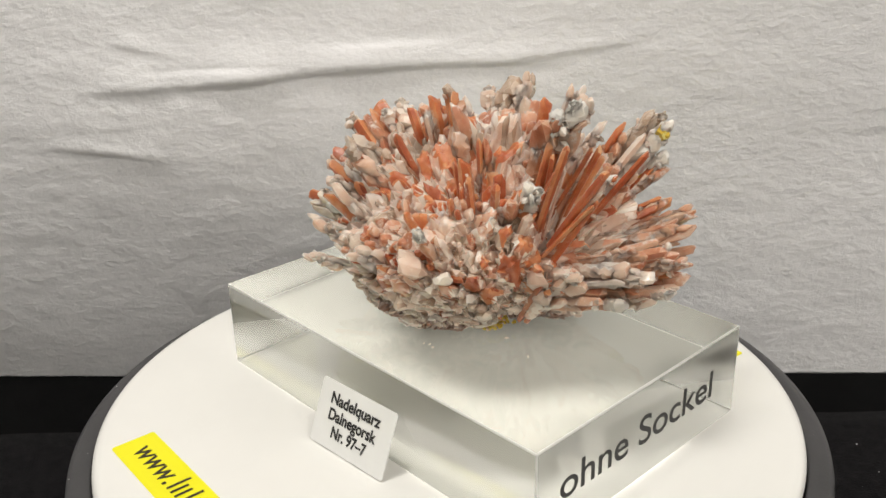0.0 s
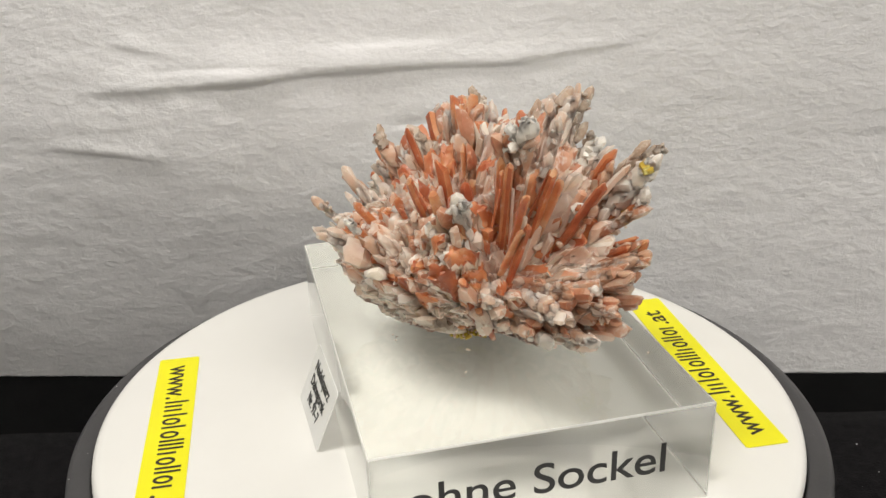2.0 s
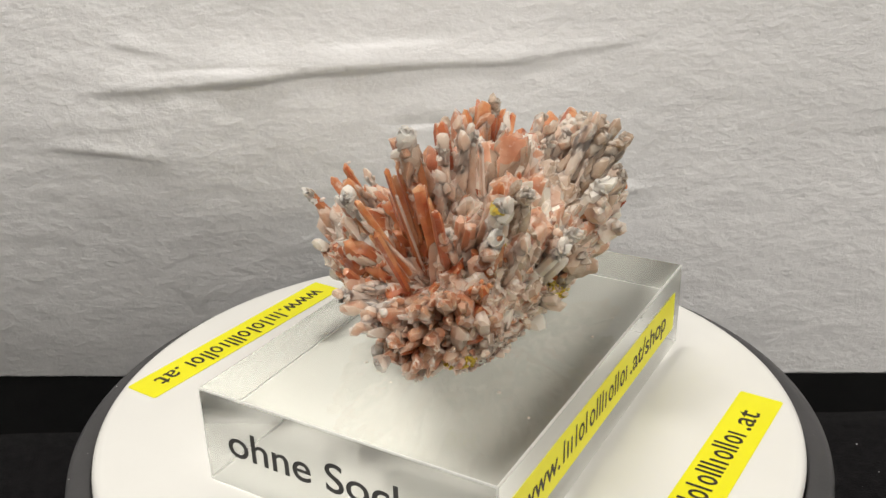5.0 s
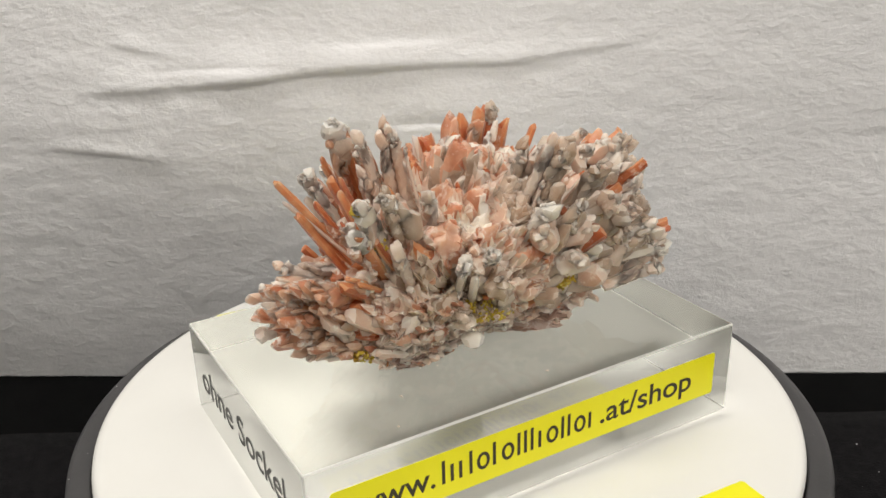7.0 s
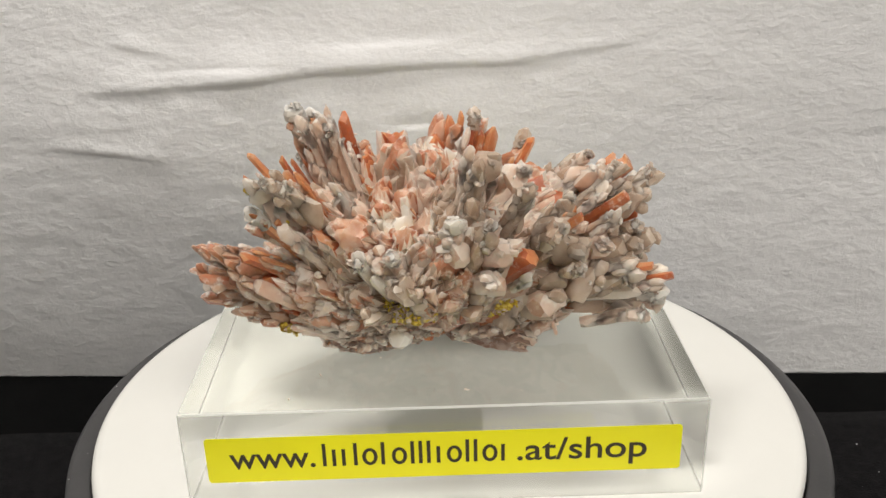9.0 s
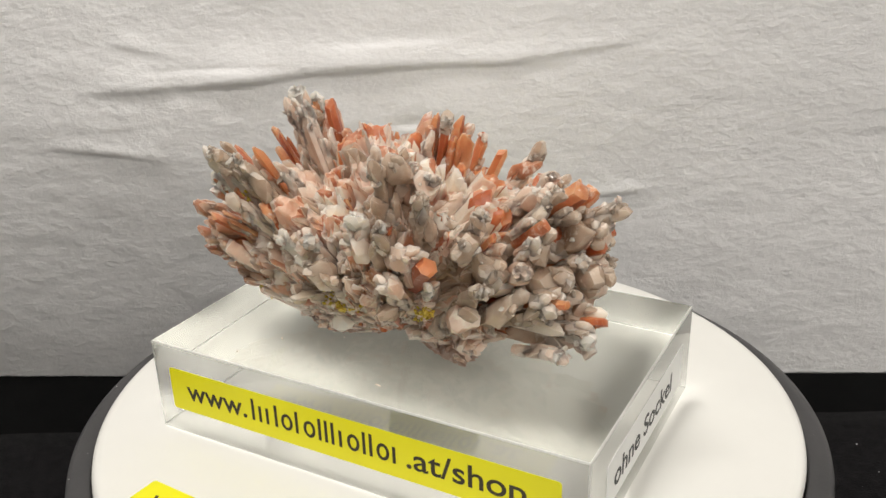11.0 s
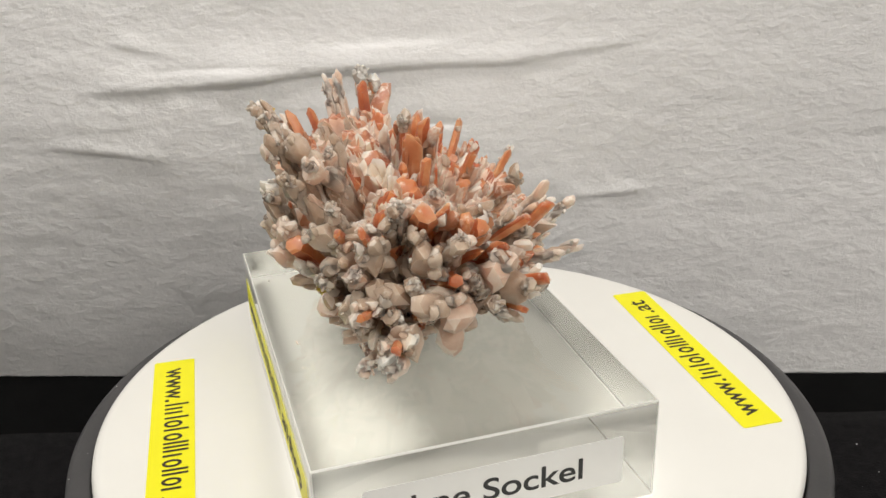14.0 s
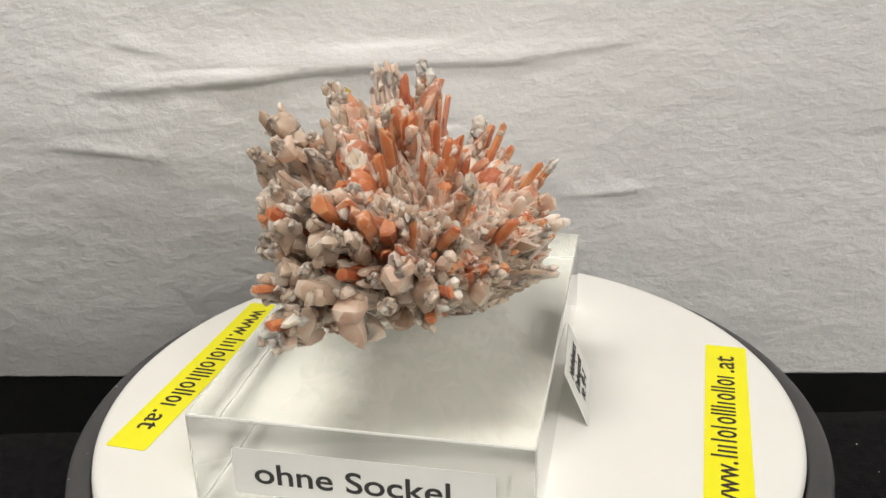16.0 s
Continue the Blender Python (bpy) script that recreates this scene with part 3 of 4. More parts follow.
def finger_mesh(base, tip, r, rnd, rough=1.0):
    """A thick crystal grown over with druse: an uneven column of small facets with a broken end."""
    axis = tip - base
    n = axis.normalized()
    side = n.orthogonal().normalized()
    other = n.cross(side)
    rings, segs = max(7, min(26, int(axis.length / 0.0016))), 8
    flat, seed = rnd.uniform(0.65, 1.0), Vector((rnd.uniform(0, 50), rnd.uniform(0, 50), rnd.uniform(0, 50)))
    lean = (side * rnd.uniform(-1, 1) + other * rnd.uniform(-1, 1)) * r * 0.6
    slope = rnd.uniform(-0.7, 0.7)
    verts, faces = [], []
    for j in range(rings + 1):
        h = j / rings
        end = 1.0 if j < rings - 1 else (0.86 if j == rings - 1 else 0.45)
        for i in range(segs):
            a = 6.28318 * (i + 0.5 * (j % 2)) / segs
            ray = side * math.cos(a) * flat + other * math.sin(a)
            p = base + axis * h + lean * h * h
            q = (p + ray * r) * 480 + seed
            k = 1 + rough * (0.32 * noise.noise(q * 0.7) + 0.20 * noise.noise(q * 1.9) + 0.13 * rnd.uniform(-1, 1))
            hex_k = 1 / max(0.86, math.cos(((a + seed.x) % 1.0472) - 0.5236))
            verts.append(p + ray * (r * end * k * hex_k * (0.85 + 0.2 * h)) + n * (r * slope * math.cos(a) * (j >= rings - 1) + r * 0.12 * rnd.uniform(-1, 1)))
    for j in range(rings):
        for i in range(segs):
            a, b = j * segs + i, j * segs + (i + 1) % segs
            faces.append((a, b, b + segs, a + segs))
    faces.append(tuple(rings * segs + i for i in range(segs)))
    faces.append(tuple(segs - 1 - i for i in range(segs)))
    return verts, faces


def specimen():
    rnd = random.Random(11)
    top = new("mineral_specimen")
    tagged(top, "orange needle quartz crystal cluster resting on the clear block", "mineral")
    fused_mass(top)
    mats = {"orange": ORANGE, "rusty": RUSTY, "pink": PINK, "grey": GREY, "white": WHITE, "ochre": OCHRE}
    heaps = {k: Heap() for k in mats}
    up = Vector((0, 0, 1))
    floor_z = SEAT + 0.0015

    def pick(*shares):
        x = rnd.random() * sum(shares)
        for kind, share in zip(("orange", "pink", "grey", "white"), shares):
            x -= share
            if x < 0:
                return kind
        return "pink"

    def put(verts, faces, kind, single):
        for v in verts:
            if v.z < floor_z:
                v.z = floor_z + 0.0004 * rnd.random()
        verts = [settle(v) for v in verts]
        if single:
            mesh_object("crystal", verts, faces, mats[kind], top, smooth=30)
        else:
            heaps[kind].put(verts, faces)

    def grains(at, axis, spread, count, size, kinds):
        """Small druse crystals crusted on an end or a shaft."""
        for _ in range(count):
            d = (axis * rnd.uniform(-0.3, 1.0) + Vector((rnd.gauss(0, 1), rnd.gauss(0, 1), rnd.gauss(0, 1))) * 0.7).normalized()
            p = at + (d - axis * d.dot(axis)) * spread + axis * rnd.gauss(0, spread * 0.7)
            g = size * rnd.uniform(0.5, 1.4)
            if rnd.random() < 0.55:
                put(*crystal_mesh(p - d * g * 1.2, p + d * g * 1.6, g, rnd, 0.35), rnd.choice(kinds), False)
            else:
                put(*lump_mesh(p, d, g * 1.1, 1.3, rnd), rnd.choice(kinds), False)

    def shaft(tip, d, length, r, kind, single=False, blunt=0.3, cap=None, crust=0):
        if d.z < 0.02:
            d = Vector((d.x, d.y, 0.02)).normalized()
        if tip.z < floor_z + r:
            return
        base = tip - d * length
        base.z = max(base.z, floor_z + r)
        tip = Vector((tip.x, tip.y, max(tip.z, floor_z + r)))
        put(*crystal_mesh(base, tip, r, rnd, blunt, 0.92), kind, single)
        if cap:
            put(*finger_mesh(tip - d * r * 3.0, tip + d * r * 0.2, r * 1.15, rnd, 0.8), cap, False)
            for _ in range(2):
                q = jitter(d, 0.5)
                put(*crystal_mesh(tip - d * r * 2.2 - q * r, tip - d * r * rnd.uniform(0.3, 1.4) + q * r * 1.2, r * rnd.uniform(0.5, 0.8), rnd, 0.3), cap, False)
            grains(tip - d * r * 1.4, d, r * 0.95, 6, r * 0.40, (cap, "white", "pink"))
        for _ in range(crust):
            h = rnd.uniform(0.05, 0.75)
            grains(tip - d * length * h, d, r * 1.05, 2, 0.0006 + r * 0.16, ("pink", "grey", "pink", "white"))

    def finger(tip, d, length, r, kind, single=False, rough=1.0):
        if d.z < 0.02:
            d = Vector((d.x, d.y, 0.02)).normalized()
        if tip.z < floor_z + r:
            return
        base = tip - d * length
        base.z = max(base.z, floor_z + r)
        # a column of stubby crystals grown over one another, largest below the end
        pieces = max(2, min(3, int(length * 0.6 / (r * 2.0))))
        for k in range(pieces):
            q = r * rnd.uniform(0.8, 1.25)
            side = jitter(d, 1.0)
            at = tip - d * (q * 1.1 + k * r * 1.7) + (side - d * side.dot(d)) * r * rnd.uniform(0.0, 0.7)
            if at.z > floor_z + q * 0.4:
                put(*lump_mesh(at, jitter(d, 0.15), q, rnd.uniform(1.6, 2.7), rnd), kind, single and k == 0)
        put(*finger_mesh(base, tip - d * r * 1.5, r * 0.8, rnd, rough), kind, False)

    def sleeved(tip, d, length, r, kind, single=False, bare=None):
        """A blunt prism, now and then in a ragged pale sleeve that leaves its end bare."""
        shaft(tip, d, length, r, kind, single, 0.8)
        if bare is None and rnd.random() < 0.30:
            bare = rnd.choice((0.001, 0.003, 0.006, 0.010, 0.014))
        if bare is not None:
            finger(tip - d * bare, d, length * 0.75, r * rnd.uniform(1.2, 1.5), rnd.choice(("pink", "pink", "white", "grey")), False, 0.75)
            grains(tip - d * (bare + r), d, r * 1.25, 4, 0.0005 + r * 0.12, ("pink", "white"))

    def leaning(p, upright):
        return ((p - HEART).normalized() + up * upright).normalized()

    def jitter(d, amount):
        return (d + Vector((rnd.gauss(0, 1), rnd.gauss(0, 1), rnd.gauss(0, 1))) * amount).normalized()

    def cluster(az, el, length, zone):
        """A handful of crystals side by side that spring from one place."""
        tip = HEART + heading(az, el) * reach(az, el) * length
        d = jitter(leaning(tip, 0.45 if zone == "needles" and el > 30 else 0.15 if el > 15 else 0.0), 0.09)
        r0 = reach(az, el)
        def beside(spread, drop):
            return tip + jitter(d, 1.0) * rnd.uniform(0.001, spread) - d * rnd.uniform(0.0, drop)

        salmon = apart(az, -30) < 40 and el < 34
        if salmon:
            zone = "needles"

        def of(main, *others):
            return main if rnd.random() < 0.72 else rnd.choice(others)

        def row(count, thin, thick, kind, drop, lone):
            """Columns that stand side by side along one line, all but parallel."""
            line = d.orthogonal().normalized()
            turn = rnd.uniform(0, 6.28)
            line = line * math.cos(turn) + d.cross(line) * math.sin(turn)
            at = 0.0
            for k in range(count):
                r = rnd.uniform(thin, thick)
                at += r * 0.9
                p = tip + line * (at - count * (thin + thick) * 0.42) - d * rnd.uniform(0, drop)
                sleeved(p, jitter(d, 0.035), r0 * 0.5, r, kind(), lone and k == 0)
                at += r * 0.9

        if zone == "needles":
            main = rnd.choice(("orange", "orange", "rusty")) if not salmon else rnd.choice(("rusty", "rusty", "pink"))
            row(rnd.randint(3, 5), 0.0009, 0.0024, lambda: of(main, "pink", "orange", "rusty"), 0.010, True)
            finger(beside(0.004, 0.012), jitter(d, 0.08), r0 * 0.4, rnd.uniform(0.0020, 0.0036), of("pink", "pink", "grey", "white"))
        elif zone == "crusted":
            main = rnd.choice(("pink", "pink", "grey", "white", "rusty"))
            for k in range(rnd.randint(2, 4)):
                r = rnd.uniform(0.0018, 0.0038)
                put(*lump_mesh(beside(0.006, 0.006) - d * r, jitter(d, 0.2), r, rnd.uniform(1.2, 2.0), rnd), of(main, "white", "pink", "grey"), k == 0)
            row(2, 0.0012, 0.0026, lambda: pick(70, 20, 5, 5), 0.006, False)
        elif zone == "fringe":
            main = rnd.choice(("grey", "pink", "pink", "white"))
            for k in range(rnd.randint(3, 4)):
                finger(beside(0.004, 0.006), jitter(d, 0.08), r0 * 0.35, rnd.uniform(0.0016, 0.0032), of(main, "pink", "grey", "rusty"), k == 0)
            row(2, 0.0012, 0.0024, lambda: of("rusty", "orange", "pink"), 0.006, False)
        else:
            main = rnd.choice(("grey", "grey", "grey", "pink", "white"))
            for k in range(2):
                r = rnd.uniform(0.0028, 0.0052)
                p = beside(0.005, 0.006)
                put(*lump_mesh(p - d * r * 0.6, jitter(d, 0.3), r, rnd.uniform(1.1, 1.7), rnd), of(main, "pink", "grey"), k == 0)
                finger(p - d * r, jitter(d, 0.15), 0.012, r * 0.8, of(main, "grey", "pink"), False, 0.7)
            if rnd.random() < 0.5:
                sleeved(tip + d * 0.0010, jitter(d, 0.1), 0.016, rnd.uniform(0.0016, 0.0028), "orange", True, 0.0022)

    # close druse over the heart, from which the crystals stand out
    for i in range(320):
        el, az = math.degrees(math.asin(rnd.uniform(-0.02, 1))), rnd.uniform(0, 360)
        knobby, gap = apart(az, 128) < 60, cleft(az, el)
        if gap > 0.5:
            continue
        p = HEART + heading(az, el) * reach(az, el) * rnd.uniform(0.78, 0.93) * (1 - 0.45 * gap)
        d = jitter(leaning(p, 0.1), 0.25)
        r = rnd.uniform(0.0006, 0.0016)
        patch = noise.noise(p * 75) + rnd.gauss(0, 0.10)
        if knobby:
            kind = "grey" if patch < 0.10 else "pink" if patch < 0.32 else "orange"
        elif el < 16 and apart(az, -125) < 70:
            kind = "grey" if patch < -0.02 else "pink"
        else:
            kind = "grey" if patch < -0.38 else "pink" if patch < -0.05 else "rusty" if patch < 0.2 else "orange"
        if rnd.random() < 0.5:
            shaft(p, d, r * rnd.uniform(3, 8), r, kind, False, 0.4)
        else:
            put(*lump_mesh(p, d, r * 1.3, rnd.uniform(1.0, 2.0), rnd), kind, False)
    # thin bedded plates of the underside
    for i in range(500):
        az, el = rnd.uniform(0, 360), rnd.uniform(-4, 17)
        p = HEART + heading(az, el) * reach(az, el) * rnd.uniform(0.76, 0.90) * (1 - 0.45 * cleft(az, el))
        side = heading(az + 90 + rnd.gauss(0, 25), rnd.gauss(0, 6))
        r = rnd.uniform(0.0006, 0.0014)
        put(*crystal_mesh(p - side * r * 3, p + side * r * 3, r, rnd, 0.6), pick(12, 50, 34, 4), False)

    n = 48
    for i in range(n):
        sn = 1 - (i + 0.5) / n * 1.0
        el = math.degrees(math.asin(max(-1, sn))) + rnd.gauss(0, 3)
        az = i * 137.508 + rnd.gauss(0, 6)
        if el < 13 and apart(az, -30) > 40:
            continue
        swell = noise.noise(heading(az, el) * 3.2 + Vector((4, 1, 7)))
        length = min(0.98, 0.86 + 0.28 * swell + rnd.gauss(0, 0.03))
        gap = cleft(az, el)
        if gap > 0.55:
            continue
        if gap > 0.3:
            length *= 1 - 0.55 * gap
        if apart(az, 128) < 58 and el < 62:
            zone = "knobs"
        elif el < 18 and apart(az, -125) < 75:
            zone = "fringe"
        elif apart(az, 50) < 42 or (el < 30 and apart(az, -150) < 50):
            zone = "crusted"
        else:
            zone = "needles"
        cluster(az, el, length, zone)

    def spike(x, y, z, r, kind, cap=None, mates=3, upright=0.25, crust=1):
        """A crystal that stands out, by its tip in mm, with shorter mates beside it."""
        tip = Vector((x, y, z)) / 1000
        d = leaning(tip, upright)
        if crust and kind in ("pink", "grey"):
            finger(tip, d, 0.030, r / 1000 * 0.95, kind, True)
            if cap:
                grains(tip - d * 0.004, d, r / 1000 * 0.8, 9, r / 1000 * 0.45, (cap, "white", "pink"))
        else:
            shaft(tip, d, 0.034, r / 1000, kind, True, 0.3, cap, crust)
        for k in range(mates):
            if crust and k % 2 == 0:
                off = jitter(d, 1.0) * (r / 1000 * 1.3)
                finger(tip + off - d * rnd.uniform(0.004, 0.012), jitter(d, 0.08), 0.024, r / 1000 * rnd.uniform(0.9, 1.4), "rusty" if kind == "orange" else kind)
                continue
            q = r / 1000 * rnd.uniform(0.45, 0.9)
            off = jitter(d, 1.0)
            off = (off - d * off.dot(d)).normalized() * (r / 1000 + q) * 0.95
            shaft(tip + off - d * rnd.uniform(0.002, 0.012), jitter(d, 0.06), 0.026, q, kind if rnd.random() < 0.6 else pick(30, 40, 15, 15), False, 0.3, None, crust)

    # the tall middle bundle
    spike(5, 12, 97, 2.2, "orange", None, 3)
    spike(4, 16, 97, 1.6, "orange", "grey", 2)
    spike(-1, 13, 96, 2.0, "orange", None, 2)
    spike(4, 7, 95, 2.2, "orange", None, 3)
    spike(-1, 19, 92, 2.2, "orange", None, 2)
    spike(10, 16, 93, 1.8, "pink", None, 2)
    spike(11, -7, 88, 2.0, "orange", None, 4, 0.5)
    spike(6, -12, 84, 2.4, "orange", None, 3, 0.5, 0)
    spike(16, -16, 80, 2.2, "orange", None, 4, 0.5, 0)
    # front fan
    spike(7, -30, 84, 1.4, "orange", None, 1)
    spike(14, -31, 82, 1.6, "orange", None, 2)
    spike(23, -34, 81, 2.2, "orange", "white", 2)
    spike(2, -29, 78, 1.5, "orange", None, 2)
    spike(-7, -39, 73, 1.6, "orange", "white", 2)
    spike(-10, -31, 75, 1.5, "orange", None, 2)
    spike(-13, 4, 87, 1.6, "orange", None, 2, 0.1)
    spike(-28, 12, 82, 2.0, "orange", "grey", 1, 0.0)
    spike(-34, 1, 71, 1.8, "orange", None, 2)
    spike(-30, -4, 73, 1.8, "pink", None, 2)
    spike(-36, -14, 67, 1.6, "pink", "grey", 2)
    spike(-41, -9, 55, 1.7, "pink", "white", 2, 0.0)
    spike(-40, 11, 60, 1.6, "pink", None, 2, 0.0)
    spike(-26, -27, 62, 1.8, "pink", None, 3, 0.0)
    # tall pale spikes on the open side
    spike(33, -25, 90, 1.2, "orange", None, 2, 0.5, 0)
    spike(29, -21, 90, 1.4, "orange", None, 2, 0.5, 0)
    spike(43, -20, 88, 1.6, "orange", None, 2, 0.4, 0)
    spike(42, -35, 86, 1.5, "orange", None, 3, 0.2, 0)
    spike(31, -20, 98, 2.0, "orange", "white", 2, 0.4)
    spike(36, -21, 100, 2.2, "orange", "white", 1, 0.4)
    spike(33, -19, 95, 3.0, "orange", "grey", 1, 0.4)
    spike(30, -9, 99, 1.8, "orange", None, 2, 0.4)
    spike(40, -5, 101, 1.8, "pink", "white", 2, 0.4, 2)
    spike(37, -7, 102, 1.5, "pink", None, 2, 0.4, 2)
    spike(41, -13, 99, 1.6, "pink", "white", 2, 0.4, 2)
    spike(56, -20, 86, 1.5, "orange", None, 2)
    spike(53, -3, 90, 1.7, "orange", None, 3)
    spike(61, -1, 91, 2.2, "grey", "white", 2)
    spike(65, -7, 91, 2.2, "pink", "grey", 2)
    spike(62, 0, 78, 1.8, "pink", None, 2)
    spike(64, -8, 81, 2.0, "orange", "white", 2)
    spike(49, 6, 87, 1.8, "pink", "grey", 2)
    spike(48, -15, 77, 1.7, "pink", "white", 1, 0.5, 0)
    # low salmon fan
    spike(70, -23, 69, 2.0, "rusty", None, 7, 0.0)
    spike(68, -30, 67, 1.9, "rusty", None, 7, 0.0)
    spike(66, -35, 59, 2.0, "rusty", None, 7, 0.0)
    spike(67, -30, 52, 1.8, "rusty", None, 7, 0.0)
    spike(54, -40, 58, 1.8, "pink", None, 5, 0.0)
    spike(60, -37, 51, 1.8, "rusty", "pink", 6, 0.0)
    spike(59, -35, 63, 1.7, "rusty", None, 6, 0.0)
    spike(66, -18, 62, 1.7, "rusty", None, 6, 0.0)
    spike(66, -12, 69, 1.6, "orange", None, 6, 0.05)
    spike(69, -27, 60, 1.7, "rusty", None, 6, 0.0)
    spike(62, -20, 50, 1.8, "rusty", None, 6, 0.0)
    spike(56, -8, 55, 1.8, "pink", None, 5, 0.0)
    spike(48, -34, 47, 1.8, "rusty", "white", 5, 0.0)
    spike(57, -28, 44, 1.8, "pink", "pink", 5, 0.0)
    spike(35, -41, 59, 2.0, "pink", "white", 3, 0.0)
    # grey shoulder
    spike(31, 34, 96, 1.8, "pink", None, 2, 0.3, 3)
    spike(32, 38, 93, 2.0, "grey", "grey", 2, 0.3, 2)
    spike(21, 26, 92, 2.2, "grey", "white", 2, 0.3, 2)
    spike(24, 48, 87, 2.0, "grey", "grey", 2, 0.2, 2)
    spike(33, 42, 76, 2.2, "grey", "white", 2, 0.1, 2)
    spike(37, 34, 80, 2.4, "white", "white", 0, 0.2, 0)
    spike(46, 21, 71, 1.8, "pink", "white", 1, 0.2, 0)
    spike(52, 15, 70, 1.8, "white", "white", 1, 0.2, 0)
    spike(49, 14, 54, 2.0, "grey", None, 3, 0.0)
    # far knobby side
    spike(-9, 54, 85, 2.0, "grey", "grey", 2, 0.1)
    spike(-19, 47, 84, 2.6, "orange", None, 2, 0.1)
    spike(-26, 56, 79, 2.8, "grey", "grey", 1, 0.0)
    spike(-24, 46, 81, 2.8, "orange", None, 1, 0.1)
    spike(-7, 27, 89, 1.6, "orange", None, 2, 0.2)
    spike(-32, 41, 73, 2.0, "orange", None, 2, 0.0)
    spike(-24, 31, 80, 2.2, "grey", "white", 2)
    spike(-33, 26, 66, 2.0, "pink", None, 2, 0.0)
    spike(-10, 61, 59, 2.0, "orange", "grey", 2, 0.0)
    spike(-11, 67, 51, 2.4, "white", "white", 2, 0.0)
    spike(-13, 66, 53, 2.0, "orange", None, 1, 0.0)
    # rounded druse heads
    def knob(x, y, z, r, kind, other="pink"):
        at, q = Vector((x, y, z)) / 1000, r / 1000
        out = leaning(at, 0.15)
        put(*lump_mesh(at - out * q * 0.4, out, q * 0.85, 1.1, rnd), kind, True)
        for _ in range(9):
            d = jitter(out, 0.75)
            put(*crystal_mesh(at - d * q * 0.5, at + d * q * rnd.uniform(0.55, 0.95), q * rnd.uniform(0.30, 0.5), rnd, 0.6), kind if rnd.random() < 0.75 else other, False)
        finger(at - out * q * 0.3, out, 0.016, q * 0.7, kind)

    knob(-11, 64, 48, 4.6, "pink", "white")
    knob(-4, 64, 46, 3.2, "pink", "white")
    knob(-25, 43, 63, 3.2, "pink", "grey")
    knob(-30, 32, 64, 3.4, "pink", "grey")
    knob(63, -7, 87, 4.0, "white", "ochre")
    knob(2, 55, 66, 4.2, "pink", "grey")
    knob(31, 37, 92, 2.6, "grey", "white")
    knob(24, 46, 86, 3.0, "grey")
    knob(-9, 52, 84, 2.8, "grey")
    knob(-25, 54, 78, 3.2, "grey")
    knob(33, 41, 78, 3.0, "grey", "white")
    knob(10, 49, 80, 3.2, "grey")
    knob(-14, 40, 84, 3.0, "pink", "grey")
    knob(12, 53, 62, 3.8, "grey")
    knob(-14, 56, 66, 3.6, "grey", "white")
    knob(-2, 60, 56, 3.4, "grey")
    knob(-30, 44, 58, 3.2, "grey", "white")
    knob(20, 30, 88, 3.0, "pink", "grey")
    knob(36, -20, 99, 2.8, "white", "grey")
    knob(24, -33, 80, 2.8, "white", "grey")
    knob(64, -1, 90, 2.6, "grey", "white")
    # large clear heads, each one piece
    def boss(x, y, z, r, kind="grey"):
        at = Vector((x, y, z)) / 1000
        d = jitter(leaning(at, 0.1), 0.2)
        r *= 1.25
        put(*lump_mesh(at - d * r / 2500, d, r / 1000, rnd.uniform(1.0, 1.4), rnd), kind, True)
        finger(at - d * r / 2000, d, 0.014, r / 1000 * 0.7, kind, False, 0.8)
        for _ in range(4):
            q = jitter(d, 0.7)
            put(*lump_mesh(at + q * r / 1800, q, r / 1000 * rnd.uniform(0.25, 0.5), 1.2, rnd), kind, False)
        grains(at - d * r / 5000, d, r / 1000 * 0.62, 4, 0.0006, (kind, "pink", "grey", "white"))

    for spot in ((8, 49, 66, 5.0), (-6, 56, 62, 5.2), (-17, 54, 72, 4.4), (4, 53, 57, 4.6), (-22, 50, 59, 4.6), (-3, 55, 73, 4.2), (15, 49, 73, 3.4), (-13, 60, 52, 4.6), (-29, 40, 66, 4.4), (-8, 47, 82, 3.6), (-18, 57, 62, 4.2), (-34, 33, 58, 4.0), (28, 42, 70, 4.0), (31, 40, 62, 3.6), (36, 33, 72, 3.6), (20, 40, 88, 3.4), (26, 36, 92, 3.2), (44, 22, 62, 3.8), (46, 16, 68, 3.2)):
        boss(*spot, rnd.choice(("grey", "grey", "pink")))
    # blunt orange plugs that show between the grey knobs
    def plug(x, y, z, r, proud=2.6):
        tip = Vector((x, y, z)) / 1000
        d = jitter(leaning(tip, 0.0), 0.08)
        shaft(tip + d * proud / 1000, d, 0.016, r / 1000, "orange", True, 0.9)
        for k in range(5):
            off = jitter(d, 1.0)
            off = (off - d * off.dot(d)).normalized() * (r + 1.2) / 1000
            finger(tip + off - d * rnd.uniform(0.0005, 0.003), jitter(d, 0.1), 0.010, rnd.uniform(0.0012, 0.0022), rnd.choice(("grey", "pink", "white")), False, 0.8)

    plug(-15, 51, 82, 2.9)
    plug(-24, 38, 75, 2.6)
    plug(23, 45, 67, 3.0)
    plug(-13, 66, 54, 1.6)
    plug(-4, 64, 60, 1.3)
    plug(-38, 31, 60, 1.8)
    plug(-33, 33, 52, 1.7)
    plug(-31, 22, 72, 2.0)
    plug(-2, 57, 78, 2.0)
    plug(8, 50, 74, 1.6)
    plug(-22, 50, 66, 1.8)
    spike(0, 19, 93, 3.0, "orange", None, 1, 0.35, 0)
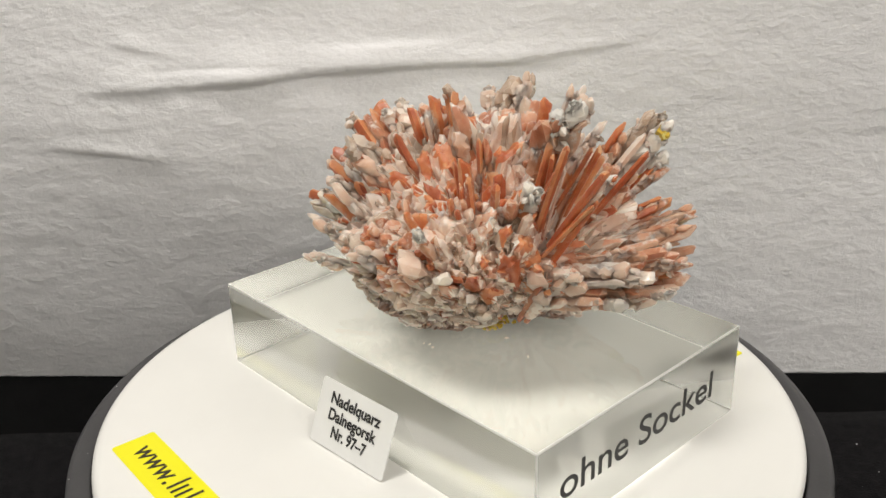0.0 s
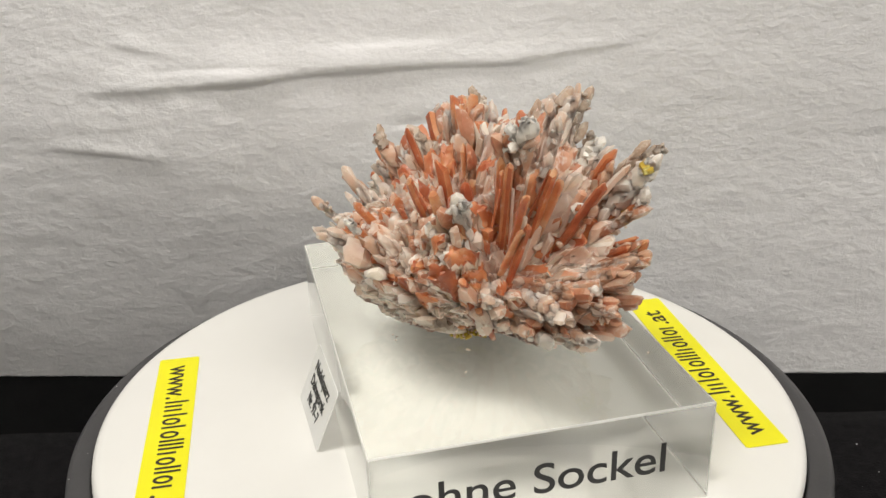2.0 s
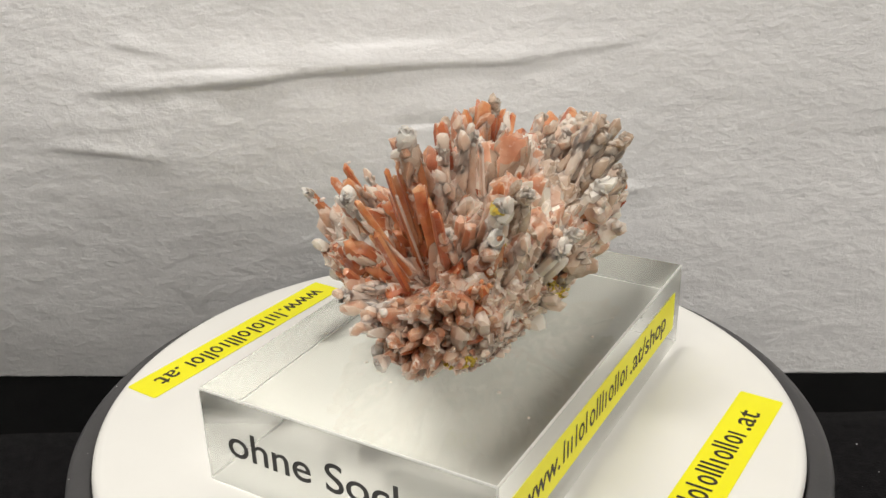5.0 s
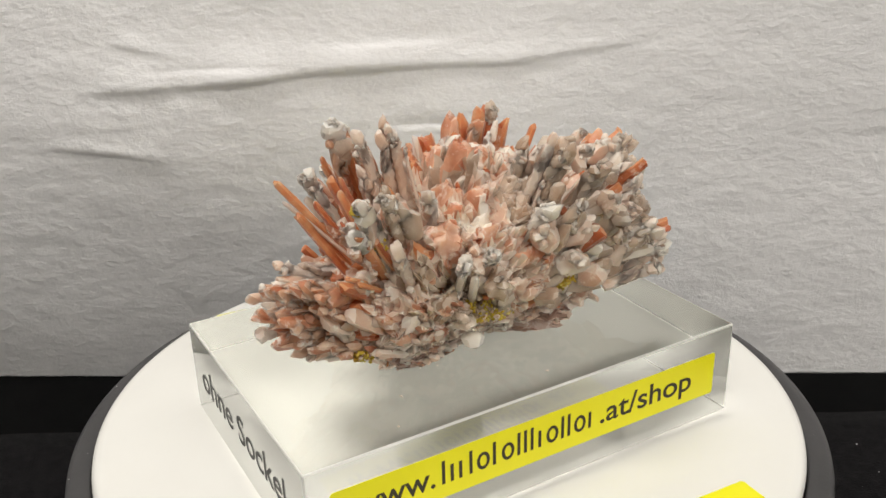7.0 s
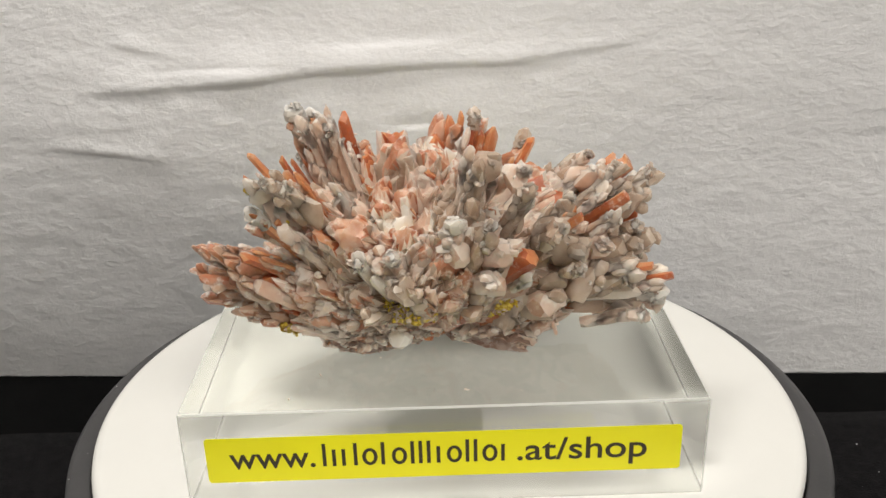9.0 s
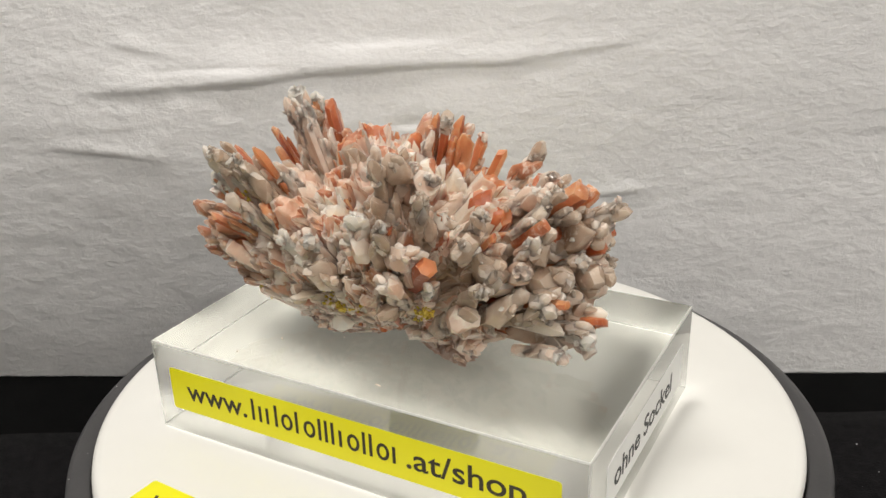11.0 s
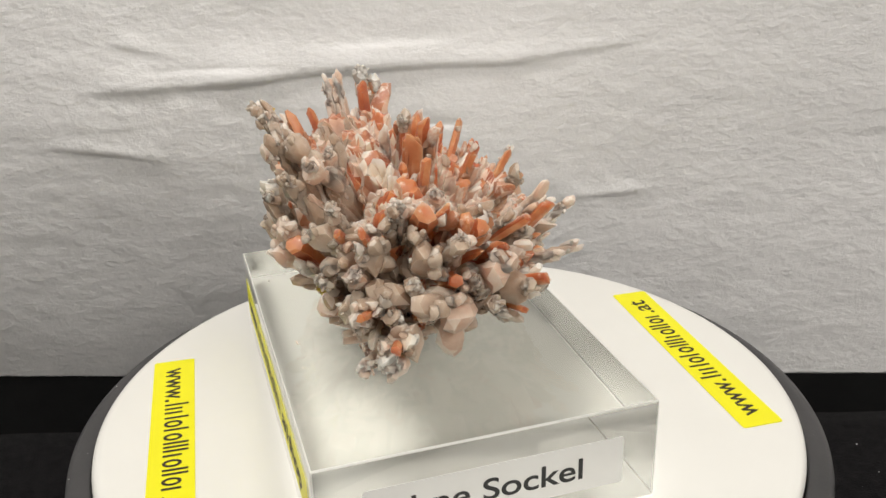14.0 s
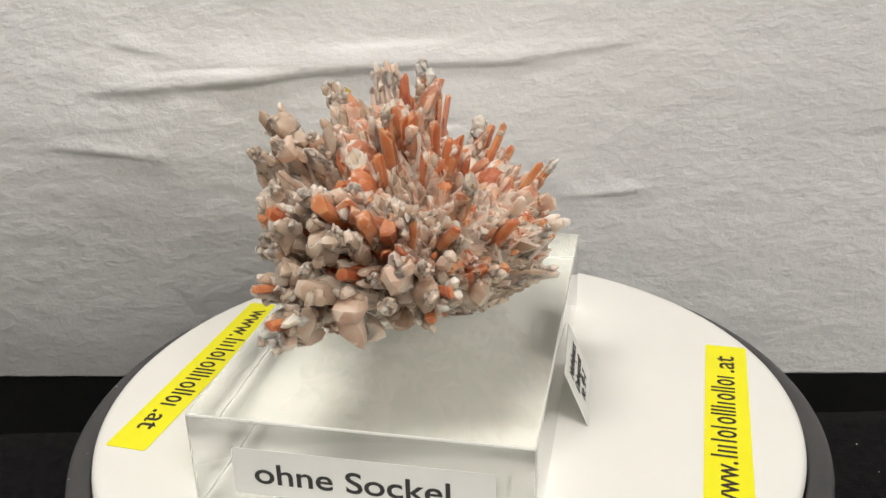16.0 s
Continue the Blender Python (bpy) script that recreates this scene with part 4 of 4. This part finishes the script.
    # yellow ochre crust low on the shoulder
    for x, y, z, wide, high, many in ((37.5, 20.2, 51, 4.2, 2.2, 330), (41, 14, 53, 1.6, 2.2, 60), (52, -14, 42.5, 3.2, 1.4, 200), (23, 46, 54.5, 2.0, 2.0, 70), (63, -6, 83, 1.6, 2.0, 50), (15, -16, 32.5, 4.0, 0.5, 60), (25, -15, 38, 4.5, 1.6, 260)):
        at = Vector((x, y, z)) / 1000
        out = (at - HEART).normalized()
        side = out.cross(up).normalized()
        for _ in range(many):
            p = at + side * rnd.uniform(-1, 1) * rnd.uniform(0.3, 1.6) * wide / 1000 + out.cross(side) * rnd.uniform(-1, 1) * rnd.uniform(0.3, 1.6) * high / 1000 - HEART
            az, el = math.degrees(math.atan2(p.y, p.x)), math.degrees(math.asin(p.normalized().z))
            far = reach(az, el) * (1 - 0.45 * cleft(az, el))
            p = HEART + p.normalized() * (min(p.length, far) - rnd.uniform(-0.0008, 0.0022))
            put(*lump_mesh(p, out, rnd.uniform(0.0003, 0.0008), rnd.uniform(0.8, 1.6), rnd), "ochre" if rnd.random() < 0.8 else "pink", False)
    labels = {"orange": "small orange needles", "rusty": "orange crystals under a pale crust", "pink": "small pale pink crystals", "grey": "small grey translucent crystals", "white": "small milky white crystals", "ochre": "yellow ochre crust"}
    for k, h in heaps.items():
        if h.v:
            tagged(mesh_object("druse", h.v, h.f, mats[k], top, labels[k], smooth=30), kind="stuff")
    TURNING.append(top)
    return top


SPECIMEN = specimen()


def specks(name, mat, spots, size, label, category, seed):
    """Scattered crumbs or dust, each a tiny broken grain."""
    rnd, heap = random.Random(seed), Heap()
    for p in spots(rnd):
        r = size * rnd.uniform(0.4, 1.3)
        heap.put(*lump_mesh(Vector(p) + Vector((0, 0, r * 0.4)), Vector((rnd.gauss(0, 1), rnd.gauss(0, 1), 0.2)), r, rnd.uniform(1.0, 2.2), rnd))
    return tagged(mesh_object(name, heap.v, heap.f, mat), label, category, kind="stuff")


def crumbs():
    def on_block(rnd):
        out = [(-0.006, -0.020, BLOCK_H), (-0.0045, -0.0205, BLOCK_H), (0.062, 0.002, BLOCK_H), (0.070, 0.012, BLOCK_H), (0.030, 0.060, BLOCK_H)]
        for _ in range(16):
            out.append((0.013 + rnd.gauss(0, 0.022), rnd.gauss(0, 0.026), BLOCK_H))
        ring = [CORNER[k] for k in "FRQL"]
        turns = [[(b[0] - a[0]) * (p[1] - a[1]) - (b[1] - a[1]) * (p[0] - a[0]) for a, b in zip(ring, ring[1:] + ring[:1])] for p in out]
        return [p for p, c in zip(out, turns) if max(c) < -0.0001 or min(c) > 0.0001]

    TURNING.append(specks("crystal_crumbs", WHITE, on_block, 0.00035, "tiny pale crystal crumbs lying on the clear block", "crumbs", 21))

    def on_velvet(rnd):
        return [(rnd.uniform(0.128, 0.24), rnd.uniform(-0.10, 0.092), TABLE_Z + 0.0022) for _ in range(70)]

    specks("dust", PAPER, on_velvet, 0.00022, "pale dust specks on the black velvet cloth", "dust", 22)

    def on_base(rnd):
        out = []
        for _ in range(34):
            a, r = rnd.uniform(0, 6.28), rnd.uniform(0.1078, 0.1130)
            out.append((r * math.cos(a), r * math.sin(a), -0.0041 - 0.0008 * (r - 0.1078) / 0.0052))
        return out

    specks("base_dust", PAPER, on_base, 0.00016, "pale dust specks on the black turntable base", "dust", 23)


crumbs()


def motions():
    """Everything on the plate turns with it, 14.689 degrees a second, clockwise from above."""
    rows = [(k * 0.5, pose(0, 0, 0, 0, 0, -14.6893 * k * 0.5)) for k in range(33)]
    for ob in TURNING:
        walk(ob, rows)


motions()
